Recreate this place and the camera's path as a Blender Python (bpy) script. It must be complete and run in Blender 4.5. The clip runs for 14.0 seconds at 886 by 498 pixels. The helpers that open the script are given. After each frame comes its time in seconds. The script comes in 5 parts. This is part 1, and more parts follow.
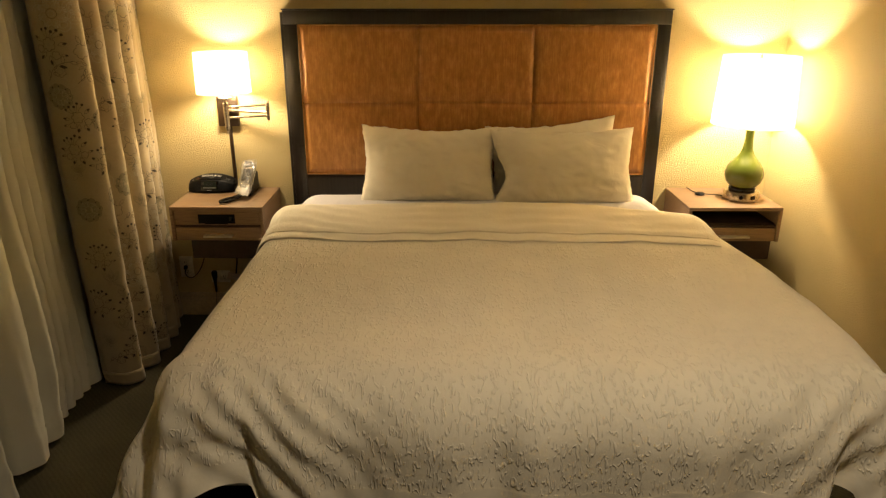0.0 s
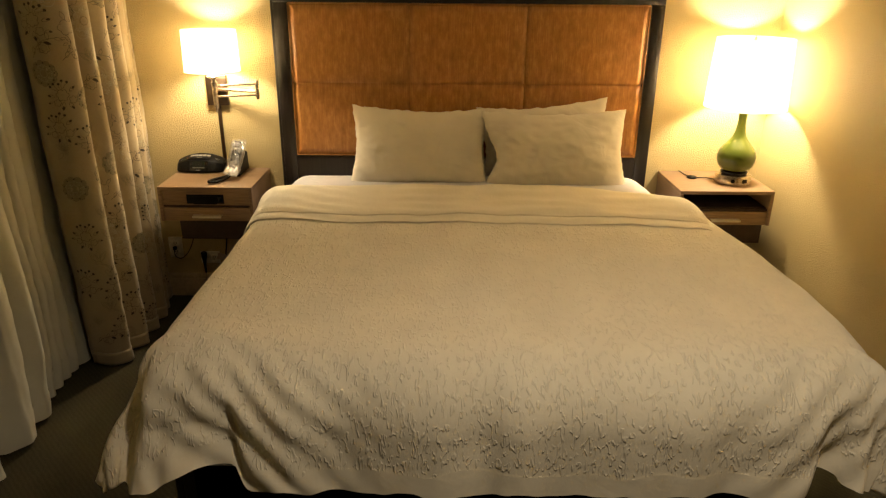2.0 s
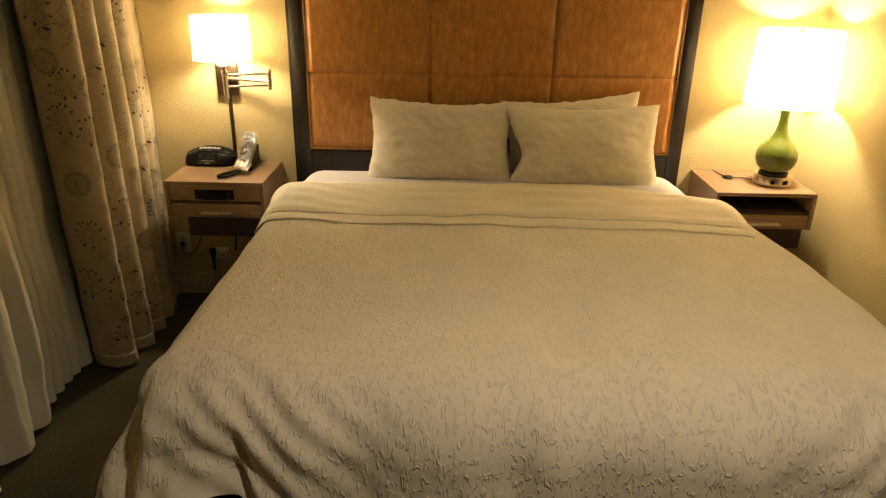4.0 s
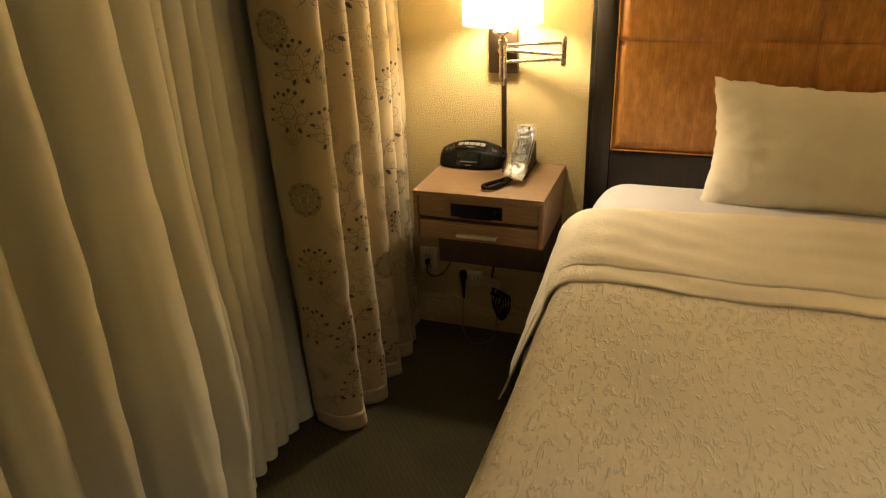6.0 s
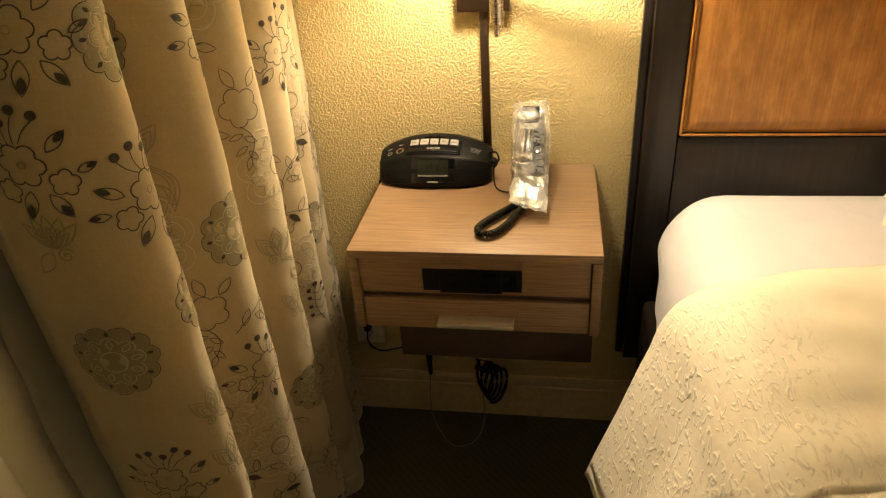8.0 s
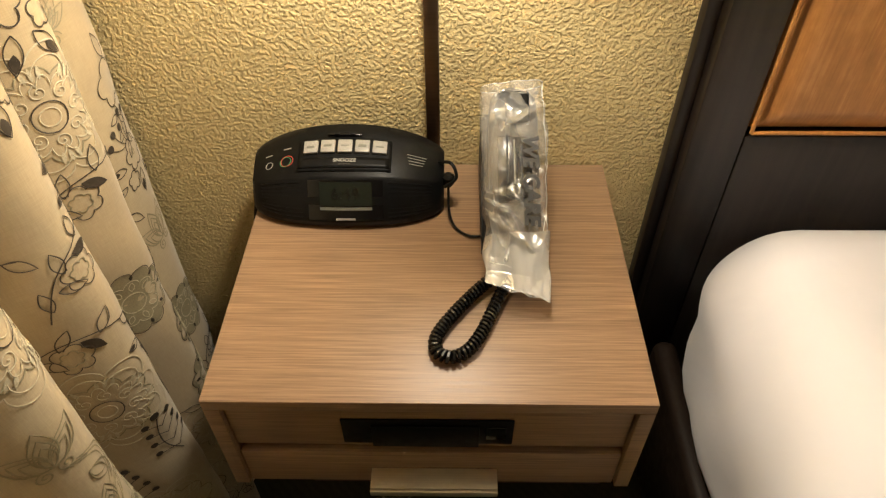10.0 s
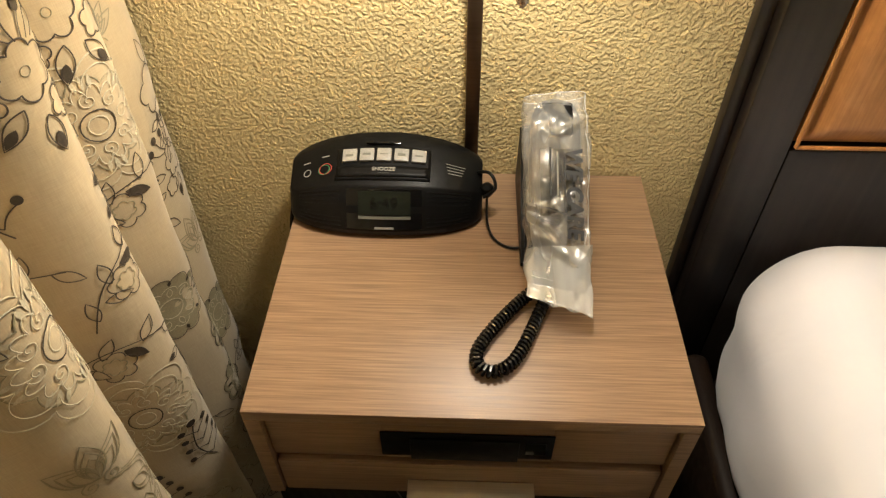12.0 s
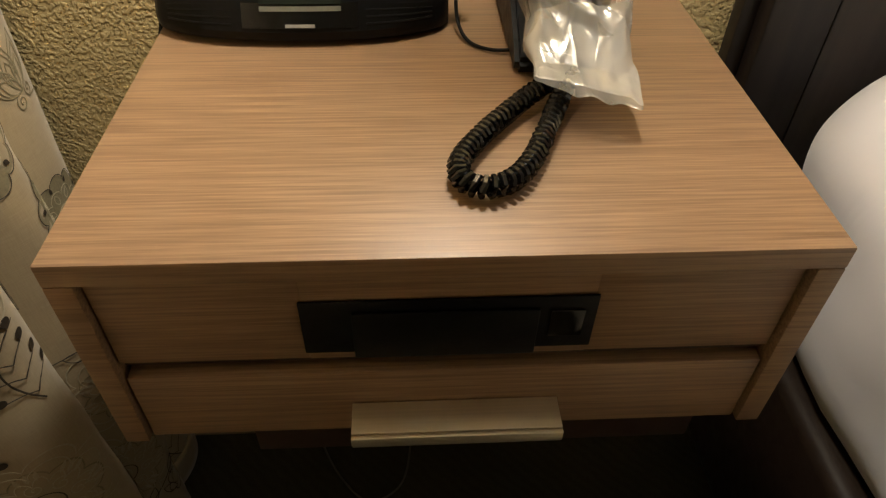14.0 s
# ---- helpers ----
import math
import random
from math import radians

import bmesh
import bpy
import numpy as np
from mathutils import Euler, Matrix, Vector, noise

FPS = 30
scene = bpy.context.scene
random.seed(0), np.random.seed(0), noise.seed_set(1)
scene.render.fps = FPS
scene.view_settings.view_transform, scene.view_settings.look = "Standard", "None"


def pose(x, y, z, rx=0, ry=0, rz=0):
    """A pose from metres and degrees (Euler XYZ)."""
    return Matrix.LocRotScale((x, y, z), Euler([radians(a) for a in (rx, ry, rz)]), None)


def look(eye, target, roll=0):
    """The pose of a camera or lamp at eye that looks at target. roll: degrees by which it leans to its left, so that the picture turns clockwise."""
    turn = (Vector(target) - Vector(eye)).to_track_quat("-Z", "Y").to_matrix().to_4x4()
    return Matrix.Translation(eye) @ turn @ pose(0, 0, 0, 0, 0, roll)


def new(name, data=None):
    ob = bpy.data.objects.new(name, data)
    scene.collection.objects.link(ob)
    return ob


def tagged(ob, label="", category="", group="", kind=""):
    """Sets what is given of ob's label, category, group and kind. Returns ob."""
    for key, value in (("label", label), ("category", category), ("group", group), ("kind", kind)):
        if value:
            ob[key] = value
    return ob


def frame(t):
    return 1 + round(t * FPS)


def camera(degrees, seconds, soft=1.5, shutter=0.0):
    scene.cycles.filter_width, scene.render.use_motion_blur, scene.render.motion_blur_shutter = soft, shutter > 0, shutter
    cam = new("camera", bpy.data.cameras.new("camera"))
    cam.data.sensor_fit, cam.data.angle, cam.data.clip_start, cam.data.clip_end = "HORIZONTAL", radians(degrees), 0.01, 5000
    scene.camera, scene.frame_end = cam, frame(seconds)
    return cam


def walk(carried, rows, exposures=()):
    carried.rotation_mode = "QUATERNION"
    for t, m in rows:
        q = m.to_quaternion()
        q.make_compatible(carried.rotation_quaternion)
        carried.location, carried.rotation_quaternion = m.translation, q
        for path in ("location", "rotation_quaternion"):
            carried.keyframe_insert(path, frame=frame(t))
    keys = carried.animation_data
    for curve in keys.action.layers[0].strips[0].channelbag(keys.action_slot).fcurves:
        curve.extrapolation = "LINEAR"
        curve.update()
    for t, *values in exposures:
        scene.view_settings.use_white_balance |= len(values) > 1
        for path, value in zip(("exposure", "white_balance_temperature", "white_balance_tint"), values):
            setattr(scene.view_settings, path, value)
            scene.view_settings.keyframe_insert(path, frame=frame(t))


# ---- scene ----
cam = camera(66.0, 14.0, soft=1.25)
PATH = [
    (0, (-0.009, -0.029, 1.716), (-0.017, 1.85, 1.03), -0.0),
    (0.5, (-0.011, -0.026, 1.714), (-0.009, 1.848, 1.017), 0.1),
    (1, (0.0, -0.023, 1.709), (0.005, 1.846, 0.997), 0.4),
    (1.5, (0.005, -0.02, 1.707), (0.013, 1.847, 0.989), 0.4),
    (2, (0.016, -0.017, 1.707), (0.022, 1.844, 0.974), 0.5),
    (4.3, (-0.065, 0.271, 1.697), (-0.1, 2.118, 0.93), 1.2),
    (4.5, (-0.117, 0.351, 1.693), (-0.183, 2.201, 0.935), 0.9),
    (5, (-0.217, 0.569, 1.661), (-0.442, 2.384, 0.85), -1.0),
    (5.5, (-0.307, 0.881, 1.623), (-0.738, 2.66, 0.815), -2.1),
    (6, (-0.507, 1.161, 1.571), (-1.145, 2.855, 0.721), -2.5),
    (6.5, (-0.708, 1.436, 1.542), (-1.403, 3.101, 0.678), -2.7),
    (7, (-0.833, 1.712, 1.482), (-1.402, 3.382, 0.541), -1.5),
    (7.5, (-0.936, 1.961, 1.438), (-1.375, 3.625, 0.419), -3.3),
    (8, (-1.022, 2.206, 1.388), (-1.335, 3.89, 0.355), -4.2),
    (8.5, (-1.085, 2.461, 1.384), (-1.229, 4.074, 0.211), -1.1),
    (8.7, (-1.087, 2.565, 1.365), (-1.205, 4.154, 0.157), -0.4),
    (10.8, (-1.169, 2.892, 1.341), (-1.159, 4.239, -0.136), -0.2),
    (11, (-1.171, 2.89, 1.347), (-1.152, 4.241, -0.128), 0.2),
    (11.5, (-1.179, 2.884, 1.355), (-1.173, 4.267, -0.089), 0.5),
    (12, (-1.175, 2.889, 1.35), (-1.236, 4.291, -0.075), -0.5),
    (12.5, (-1.166, 2.891, 1.346), (-1.266, 4.297, -0.073), -1.5),
    (13, (-1.167, 2.899, 1.291), (-1.259, 4.347, -0.084), -2.2),
    (13.5, (-1.174, 2.929, 1.144), (-1.178, 4.431, -0.177), -1.1),
    (14, (-1.191, 2.973, 1.007), (-1.094, 4.429, -0.361), 1.3),
]
EXPOSURES = [(0.0, 0.0, 6600, 10), (2.2, 0.0, 6600, 10), (4.4, -0.06, 6700, 10), (5.0, -0.08, 6850, 10), (6.0, 0.08, 6850, 10), (6.5, 0.38, 6750, 10), (7.0, 0.58, 6800, 10), (7.6, 0.50, 6700, 10), (8.5, 0.22, 6300, 10), (11.0, 0.0, 5350, 10), (12.7, 0.07, 5350, 10), (13.5, 0.08, 5400, 10), (14.0, -0.04, 5400, 10)]
walk(cam, [(t, look(eye, target, roll)) for t, eye, target, roll in PATH], EXPOSURES)

# ---------------------------------------------------------------- world and light
world = bpy.data.worlds.new("night")
scene.world = world
world.use_nodes = True
world.node_tree.nodes["Background"].inputs[0].default_value = (0.02, 0.03, 0.06, 1)
world.node_tree.nodes["Background"].inputs[1].default_value = 0.15

WARM = (1.0, 0.81, 0.55)


def point_lamp(name, x, y, z, watts, radius, colour=WARM):
    data = bpy.data.lights.new(name, "POINT")
    data.energy, data.shadow_soft_size, data.color = watts, radius, colour
    ob = new(name, data)
    ob.location = (x, y, z)
    return ob


WALL_LAMP = (-1.128, 3.47)
TABLE_LAMP = (1.535, 3.43)
point_lamp("wall_lamp_bulb_light", WALL_LAMP[0], WALL_LAMP[1], 1.36, 31, 0.045)
point_lamp("table_lamp_bulb_light", TABLE_LAMP[0], TABLE_LAMP[1], 1.30, 50, 0.045)
# added fill: an unseen ceiling spot that brightens the bed and pillows
FILL_LIGHT = (0.60, 0.82)
fill_data = bpy.data.lights.new("added_fill_beam", "SPOT")
fill_data.energy, fill_data.color, fill_data.shadow_soft_size = 70, (1.0, 0.815, 0.585), 0.08
fill_data.spot_size, fill_data.spot_blend = radians(122), 0.62
fill_lamp = new("added_fill_beam", fill_data)
fill_lamp.location = (FILL_LIGHT[0], FILL_LIGHT[1], 2.385)


# ---------------------------------------------------------------- node helpers
class Mat:
    """A node material with short calls for its nodes."""

    def __init__(self, name, rough=0.6, metal=0.0, colour=(0.5, 0.5, 0.5)):
        self.m = bpy.data.materials.new(name)
        self.m.use_nodes = True
        self.t = self.m.node_tree
        self.b = self.t.nodes["Principled BSDF"]
        self.set("Roughness", rough)
        self.set("Metallic", metal)
        self.set("Base Color", (*colour, 1))
        self.co = None

    def set(self, key, value):
        self.put(value, self.b.inputs[key])

    def put(self, value, socket):
        if hasattr(value, "links"):
            self.t.links.new(value, socket)
        else:
            socket.default_value = value

    def coords(self, scale=(1, 1, 1), uv=False):
        tc = self.t.nodes.new("ShaderNodeTexCoord")
        mp = self.t.nodes.new("ShaderNodeMapping")
        mp.inputs["Scale"].default_value = scale
        self.t.links.new(tc.outputs["UV" if uv else "Object"], mp.inputs["Vector"])
        return mp.outputs[0]

    def noise(self, scale, vec=None, detail=3.0, rough=0.5, distort=0.0):
        n = self.t.nodes.new("ShaderNodeTexNoise")
        n.inputs["Scale"].default_value = scale
        n.inputs["Detail"].default_value = detail
        n.inputs["Roughness"].default_value = rough
        n.inputs["Distortion"].default_value = distort
        self.t.links.new(vec or self.coords(), n.inputs["Vector"])
        return n.outputs["Fac"]

    def ramp(self, fac, *stops):
        r = self.t.nodes.new("ShaderNodeValToRGB")
        self.t.links.new(fac, r.inputs[0])
        e = r.color_ramp.elements
        while len(e) < len(stops):
            e.new(0.5)
        for el, (p, c) in zip(e, stops):
            el.position, el.color = p, (*c, 1) if len(c) == 3 else c
        return r.outputs[0]

    def math(self, op, a, b=0.0, c=0.0):
        n = self.t.nodes.new("ShaderNodeMath")
        n.operation = op
        for s, v in zip(n.inputs, (a, b, c)):
            self.put(v, s)
        return n.outputs[0]

    def mix(self, fac, a, b, mode="MIX"):
        n = self.t.nodes.new("ShaderNodeMix")
        n.data_type, n.blend_type = "RGBA", mode
        self.put(fac, n.inputs[0])
        self.put(a if hasattr(a, "links") else (*a, 1), n.inputs[6])
        self.put(b if hasattr(b, "links") else (*b, 1), n.inputs[7])
        return n.outputs[2]

    def bump(self, height, strength, distance):
        n = self.t.nodes.new("ShaderNodeBump")
        n.inputs["Strength"].default_value = strength
        n.inputs["Distance"].default_value = distance
        self.t.links.new(height, n.inputs["Height"])
        old = self.b.inputs["Normal"].links
        if old:
            self.t.links.new(old[0].from_socket, n.inputs["Normal"])
        self.t.links.new(n.outputs[0], self.b.inputs["Normal"])


def grey(v):
    return (v, v, v)


def mix_rgb(c, k):
    return tuple(min(1, v * k) for v in c)


def plain(name, colour, rough=0.5, metal=0.0, grain=60, depth=0.0004, spec=0.5):
    m = Mat(name, rough, metal, colour)
    m.set("Specular IOR Level", spec)
    f = m.noise(grain, detail=4)
    m.set("Base Color", m.ramp(f, (0.3, mix_rgb(colour, 0.86)), (0.7, mix_rgb(colour, 1.12))))
    m.set("Roughness", m.ramp(m.noise(grain * 0.3), (0.3, grey(rough * 0.85)), (0.7, grey(min(1, rough * 1.15)))))
    m.bump(f, 0.25, depth)
    return m.m


def make_plaster():
    m = Mat("orange_peel_plaster", 0.55)
    big = m.noise(1.7, detail=4)
    m.set("Base Color", m.ramp(big, (0.3, (0.57, 0.45, 0.212)), (0.7, (0.62, 0.495, 0.24))))
    blobs = m.ramp(m.noise(215, detail=2.0, rough=0.5), (0.42, grey(0)), (0.60, grey(1)))
    m.bump(blobs, 1.0, 0.0019)
    m.bump(m.noise(60, detail=2), 0.2, 0.003)
    m.set("Specular IOR Level", 0.35)
    return m.m


def make_carpet():
    m = Mat("ribbed_carpet", 0.95)
    w = m.t.nodes.new("ShaderNodeTexWave")
    w.wave_type, w.bands_direction = "BANDS", "DIAGONAL"
    w.inputs["Scale"].default_value, w.inputs["Distortion"].default_value = 26, 3.5
    w.inputs["Detail"].default_value, w.inputs["Detail Scale"].default_value = 2, 1.5
    m.t.links.new(m.coords((1, 1, 0)), w.inputs["Vector"])
    pile = m.noise(900, detail=2)
    f = m.math("MULTIPLY_ADD", w.outputs["Fac"], 0.12, m.math("MULTIPLY", pile, 0.88))
    c = m.ramp(f, (0.2, (0.040, 0.036, 0.020)), (0.8, (0.094, 0.083, 0.048)))
    patch = m.ramp(m.noise(2.2, detail=3), (0.35, grey(0.82)), (0.65, grey(1.0)))
    m.set("Base Color", m.mix(1.0, c, patch, "MULTIPLY"))
    m.bump(f, 0.4, 0.004)
    m.set("Specular IOR Level", 0.1)
    return m.m


def make_walnut(name, dark, light, across=True):
    m = Mat(name, 0.36)
    v = m.coords((11.0, 430, 430) if across else (430, 430, 11.0))
    grain = m.noise(1.0, v, detail=4, rough=0.6)
    wide = m.noise(1.0, m.coords((1.6, 45, 45) if across else (45, 45, 1.6)), detail=3)
    f = m.math("MULTIPLY_ADD", grain, 0.90, m.math("MULTIPLY", wide, 0.10))
    m.set("Base Color", m.ramp(f, (0.36, dark), (0.5, tuple((a + b) / 2 for a, b in zip(dark, light))), (0.64, light)))
    m.set("Roughness", m.ramp(grain, (0.3, grey(0.38)), (0.7, grey(0.50))))
    m.set("Specular IOR Level", 0.5)
    m.bump(grain, 0.18, 0.0006)
    return m.m


def make_bedding(name, colour, quilted, scale=40, strength=0.5, smooth_to=0.0, crumple=0.3):
    m = Mat(name, 0.85, 0, colour)
    m.set("Sheen Weight", 0.25)
    m.set("Specular IOR Level", 0.2)
    weave = m.noise(700, detail=1)
    m.set("Base Color", m.ramp(m.noise(5, detail=3), (0.3, mix_rgb(colour, 0.95)), (0.7, mix_rgb(colour, 1.03))))
    m.bump(weave, 0.1, 0.0005)
    if quilted:
        n = m.noise(1.0, m.coords((scale * 1.25, scale * 0.33, scale * 0.33)), detail=1.0, rough=0.4, distort=0.5)
        worm = m.ramp(m.math("ABSOLUTE", m.math("SUBTRACT", n, 0.5)), (0.0, grey(1)), (0.02, grey(0.85)), (0.06, grey(0.25)), (0.09, grey(0)))
        gaps = m.ramp(m.noise(1.0, m.coords((scale * 0.9, scale * 0.62, scale * 0.62)), detail=0.0), (0.46, grey(0)), (0.56, grey(1)))
        height = m.math("MULTIPLY", worm, gaps)
        if smooth_to:
            sep = m.t.nodes.new("ShaderNodeSeparateXYZ")
            m.t.links.new(m.coords(), sep.inputs[0])
            out = m.math("MULTIPLY_ADD", m.noise(6, detail=2), 0.12, m.math("ABSOLUTE", m.math("SUBTRACT", sep.outputs[0], 0.035)))
            height = m.math("MULTIPLY", height, m.ramp(out, (smooth_to, grey(0)), (smooth_to + 0.08, grey(1))))
        m.bump(height, strength, 0.0046)
        m.bump(m.noise(1.0, m.coords((75, 26, 26)), detail=2), 0.26, 0.004)
        m.bump(m.noise(9, detail=3, distort=0.5), 0.22, 0.012)
    else:
        m.bump(m.noise(7, detail=3, distort=0.8), crumple, 0.012)
    return m.m


def make_sheer():
    m = Mat("sheer_voile", 0.8, 0, (0.80, 0.77, 0.68))
    threads = m.noise(1.0, m.coords((1, 900, 25)), detail=1)
    m.set("Base Color", m.ramp(m.noise(1.0, m.coords((2, 14, 0.8)), detail=2), (0.3, (0.77, 0.755, 0.635)), (0.7, (0.84, 0.825, 0.70))))
    m.bump(threads, 0.15, 0.0006)
    m.set("Specular IOR Level", 0.15)
    tr = m.t.nodes.new("ShaderNodeBsdfTranslucent")
    tr.inputs[0].default_value = (0.7, 0.67, 0.58, 1)
    tp = m.t.nodes.new("ShaderNodeBsdfTransparent")
    mx, mx2 = m.t.nodes.new("ShaderNodeMixShader"), m.t.nodes.new("ShaderNodeMixShader")
    mx.inputs[0].default_value, mx2.inputs[0].default_value = 0.05, 0.02
    out = m.t.nodes["Material Output"]
    m.t.links.new(m.b.outputs[0], mx.inputs[1])
    m.t.links.new(tr.outputs[0], mx.inputs[2])
    m.t.links.new(mx.outputs[0], mx2.inputs[1])
    m.t.links.new(tp.outputs[0], mx2.inputs[2])
    m.t.links.new(mx2.outputs[0], out.inputs[0])
    return m.m


def make_drape():
    m = Mat("cream_drape_cloth", 0.5)
    uv = m.coords((1, 1, 1), uv=True)
    warp = m.noise(1.0, m.coords((900, 60, 1), uv=True), detail=2)
    weft = m.noise(1.0, m.coords((60, 900, 1), uv=True), detail=2)
    weave = m.math("MULTIPLY_ADD", warp, 0.5, m.math("MULTIPLY", weft, 0.5))
    soft = m.noise(6, uv, detail=3)
    c = m.ramp(weave, (0.3, (0.372, 0.295, 0.172)), (0.7, (0.465, 0.375, 0.225)))
    m.set("Base Color", m.mix(1.0, c, m.ramp(soft, (0.3, grey(0.9)), (0.7, grey(1.0))), "MULTIPLY"))
    m.bump(weave, 0.15, 0.0006)
    m.bump(soft, 0.3, 0.012)
    m.set("Sheen Weight", 0.3)
    return m.m


def make_headboard_fabric():
    m = Mat("copper_slub_fabric", 0.42)
    streak = m.noise(1.0, m.coords((240, 1, 7)), detail=3, rough=0.6)
    blot = m.noise(1.0, m.coords((34, 1, 15)), detail=4, rough=0.6)
    f = m.math("MULTIPLY_ADD", streak, 0.38, m.math("MULTIPLY", blot, 0.62))
    m.set("Base Color", m.ramp(f, (0.3, (0.25, 0.100, 0.021)), (0.5, (0.40, 0.178, 0.042)), (0.72, (0.60, 0.305, 0.090))))
    m.bump(streak, 0.25, 0.0008)
    m.set("Sheen Weight", 0.3)
    m.set("Sheen Tint", (1.0, 0.6, 0.25, 1))
    return m.m


def make_espresso():
    m = Mat("espresso_wood", 0.42)
    grain = m.noise(1.0, m.coords((90, 90, 4)), detail=3)
    m.set("Base Color", m.ramp(grain, (0.3, (0.010, 0.007, 0.005)), (0.7, (0.022, 0.015, 0.011))))
    m.bump(grain, 0.15, 0.0005)
    return m.m


def make_shade():
    m = Mat("lamp_shade_linen", 0.85, 0, (0.82, 0.78, 0.68))
    weave = m.noise(1.0, m.coords((300, 300, 900)), detail=1)
    m.bump(weave, 0.15, 0.0006)
    tr = m.t.nodes.new("ShaderNodeBsdfTranslucent")
    tr.inputs[0].default_value = (0.96, 0.91, 0.79, 1)
    mx = m.t.nodes.new("ShaderNodeMixShader")
    mx.inputs[0].default_value = 0.85
    m.t.links.new(m.b.outputs[0], mx.inputs[1])
    m.t.links.new(tr.outputs[0], mx.inputs[2])
    m.t.links.new(mx.outputs[0], m.t.nodes["Material Output"].inputs[0])
    return m.m


def make_brushed(name, colour, rough):
    m = Mat(name, rough, 1.0, colour)
    g = m.noise(1.0, m.coords((6, 400, 400)), detail=2)
    m.set("Roughness", m.ramp(g, (0.3, grey(rough * 0.8)), (0.7, grey(rough * 1.2))))
    m.set("Base Color", m.ramp(g, (0.3, mix_rgb(colour, 0.9)), (0.7, mix_rgb(colour, 1.08))))
    return m.m


def make_bag(name, haze_low, haze_high):
    m = Mat(name, 0.30, 0, (0.88, 0.88, 0.87))
    wrinkle = m.noise(16, m.coords((2.6, 1.0, 1.0)), detail=2.0, distort=0.6)
    ridge = m.math("ABSOLUTE", m.math("SUBTRACT", wrinkle, 0.5))
    m.bump(m.ramp(ridge, (0.0, grey(1)), (0.05, grey(0.3)), (0.15, grey(0))), 0.35, 0.002)
    haze = m.ramp(m.noise(18, m.coords((2.0, 0.8, 0.8)), detail=2), (0.35, grey(haze_low)), (0.65, grey(haze_high)))
    tp = m.t.nodes.new("ShaderNodeBsdfTransparent")
    tp.inputs[0].default_value = (0.97, 0.97, 0.96, 1)
    gl = m.t.nodes.new("ShaderNodeBsdfGlossy")
    gl.inputs["Roughness"].default_value = 0.13
    m.t.links.new(m.b.inputs["Normal"].links[0].from_socket, gl.inputs["Normal"])
    mx, mx2 = m.t.nodes.new("ShaderNodeMixShader"), m.t.nodes.new("ShaderNodeMixShader")
    m.put(haze, mx.inputs[0])
    mx2.inputs[0].default_value = 0.15
    m.t.links.new(tp.outputs[0], mx.inputs[1])
    m.t.links.new(m.b.outputs[0], mx.inputs[2])
    m.t.links.new(mx.outputs[0], mx2.inputs[1])
    m.t.links.new(gl.outputs[0], mx2.inputs[2])
    m.t.links.new(mx2.outputs[0], m.t.nodes["Material Output"].inputs[0])
    return m.m


def make_glow(name, colour, strength):
    m = Mat(name, 0.5, 0, colour)
    m.set("Emission Color", (*colour, 1))
    m.set("Emission Strength", strength)
    return m.m


def make_glass(name, colour, rough=0.02):
    m = Mat(name, rough, 0, colour)
    m.set("Transmission Weight", 1.0)
    m.set("IOR", 1.45)
    return m.m


PLASTER = make_plaster()
CARPET = make_carpet()
CEILING_PAINT = plain("ceiling_paint", (0.52, 0.49, 0.42), 0.8, grain=120, depth=0.002)
TRIM_PAINT = plain("trim_paint", (0.50, 0.40, 0.235), 0.45)
WALNUT = make_walnut("walnut_laminate", (0.198, 0.121, 0.066), (0.335, 0.216, 0.122))
# darker brown than WALNUT, for the back, divider, niche floor, drawer box and underside
WALNUT_DARK = plain("dark_walnut_brown", (0.05, 0.027, 0.016), 0.6)
ESPRESSO = make_espresso()
COPPER_FABRIC = make_headboard_fabric()
SHEET = make_bedding("white_percale", (0.66, 0.65, 0.68), False)
BAND = make_bedding("cream_percale", (0.82, 0.762, 0.612), False)
QUILT = make_bedding("matelasse_coverlet", (0.82, 0.762, 0.612), True, 68, 0.60)
QUILT_FINE = make_bedding("matelasse_turned_edge", (0.82, 0.762, 0.612), True, 115, 0.42, 0.90)
PILLOW = make_bedding("pillow_percale", (0.90, 0.845, 0.71), False, crumple=0.75)
BASE_CLOTH = plain("dark_brown_vinyl", (0.018, 0.011, 0.007), 0.5, grain=200, spec=0.3)
SHEER = make_sheer()
DRAPE = make_drape()
THREAD_DARK = plain("dark_brown_thread", (0.045, 0.035, 0.024), 0.55, grain=500)
THREAD_OLIVE = plain("olive_thread", (0.262, 0.228, 0.138), 0.5, grain=500)
THREAD_PALE = plain("pale_silk_thread", (0.48, 0.43, 0.30), 0.6, grain=500)
SHADE = make_shade()
NICKEL = make_brushed("brushed_nickel", (0.62, 0.55, 0.45), 0.28)
BRONZE = make_brushed("dark_bronze", (0.13, 0.09, 0.06), 0.4)
HANDLE = make_brushed("handle_nickel", (0.74, 0.69, 0.58), 0.52)
GREEN_GLAZE = plain("olive_green_glaze", (0.115, 0.145, 0.022), 0.08, grain=8, depth=0.0001)
BLACK = plain("black_plastic", (0.005, 0.005, 0.0048), 0.42, grain=300, spec=0.16)
BLACK_GLOSS = plain("black_gloss_plastic", (0.005, 0.005, 0.005), 0.16, grain=100, depth=0.0001)
PHONE_GREY = plain("charcoal_plastic", (0.10, 0.10, 0.094), 0.4, grain=300)
KEY_WHITE = plain("ivory_keys", (0.31, 0.295, 0.26), 0.4, grain=400)
PRINT_GREY = plain("grey_print", (0.30, 0.29, 0.26), 0.5)
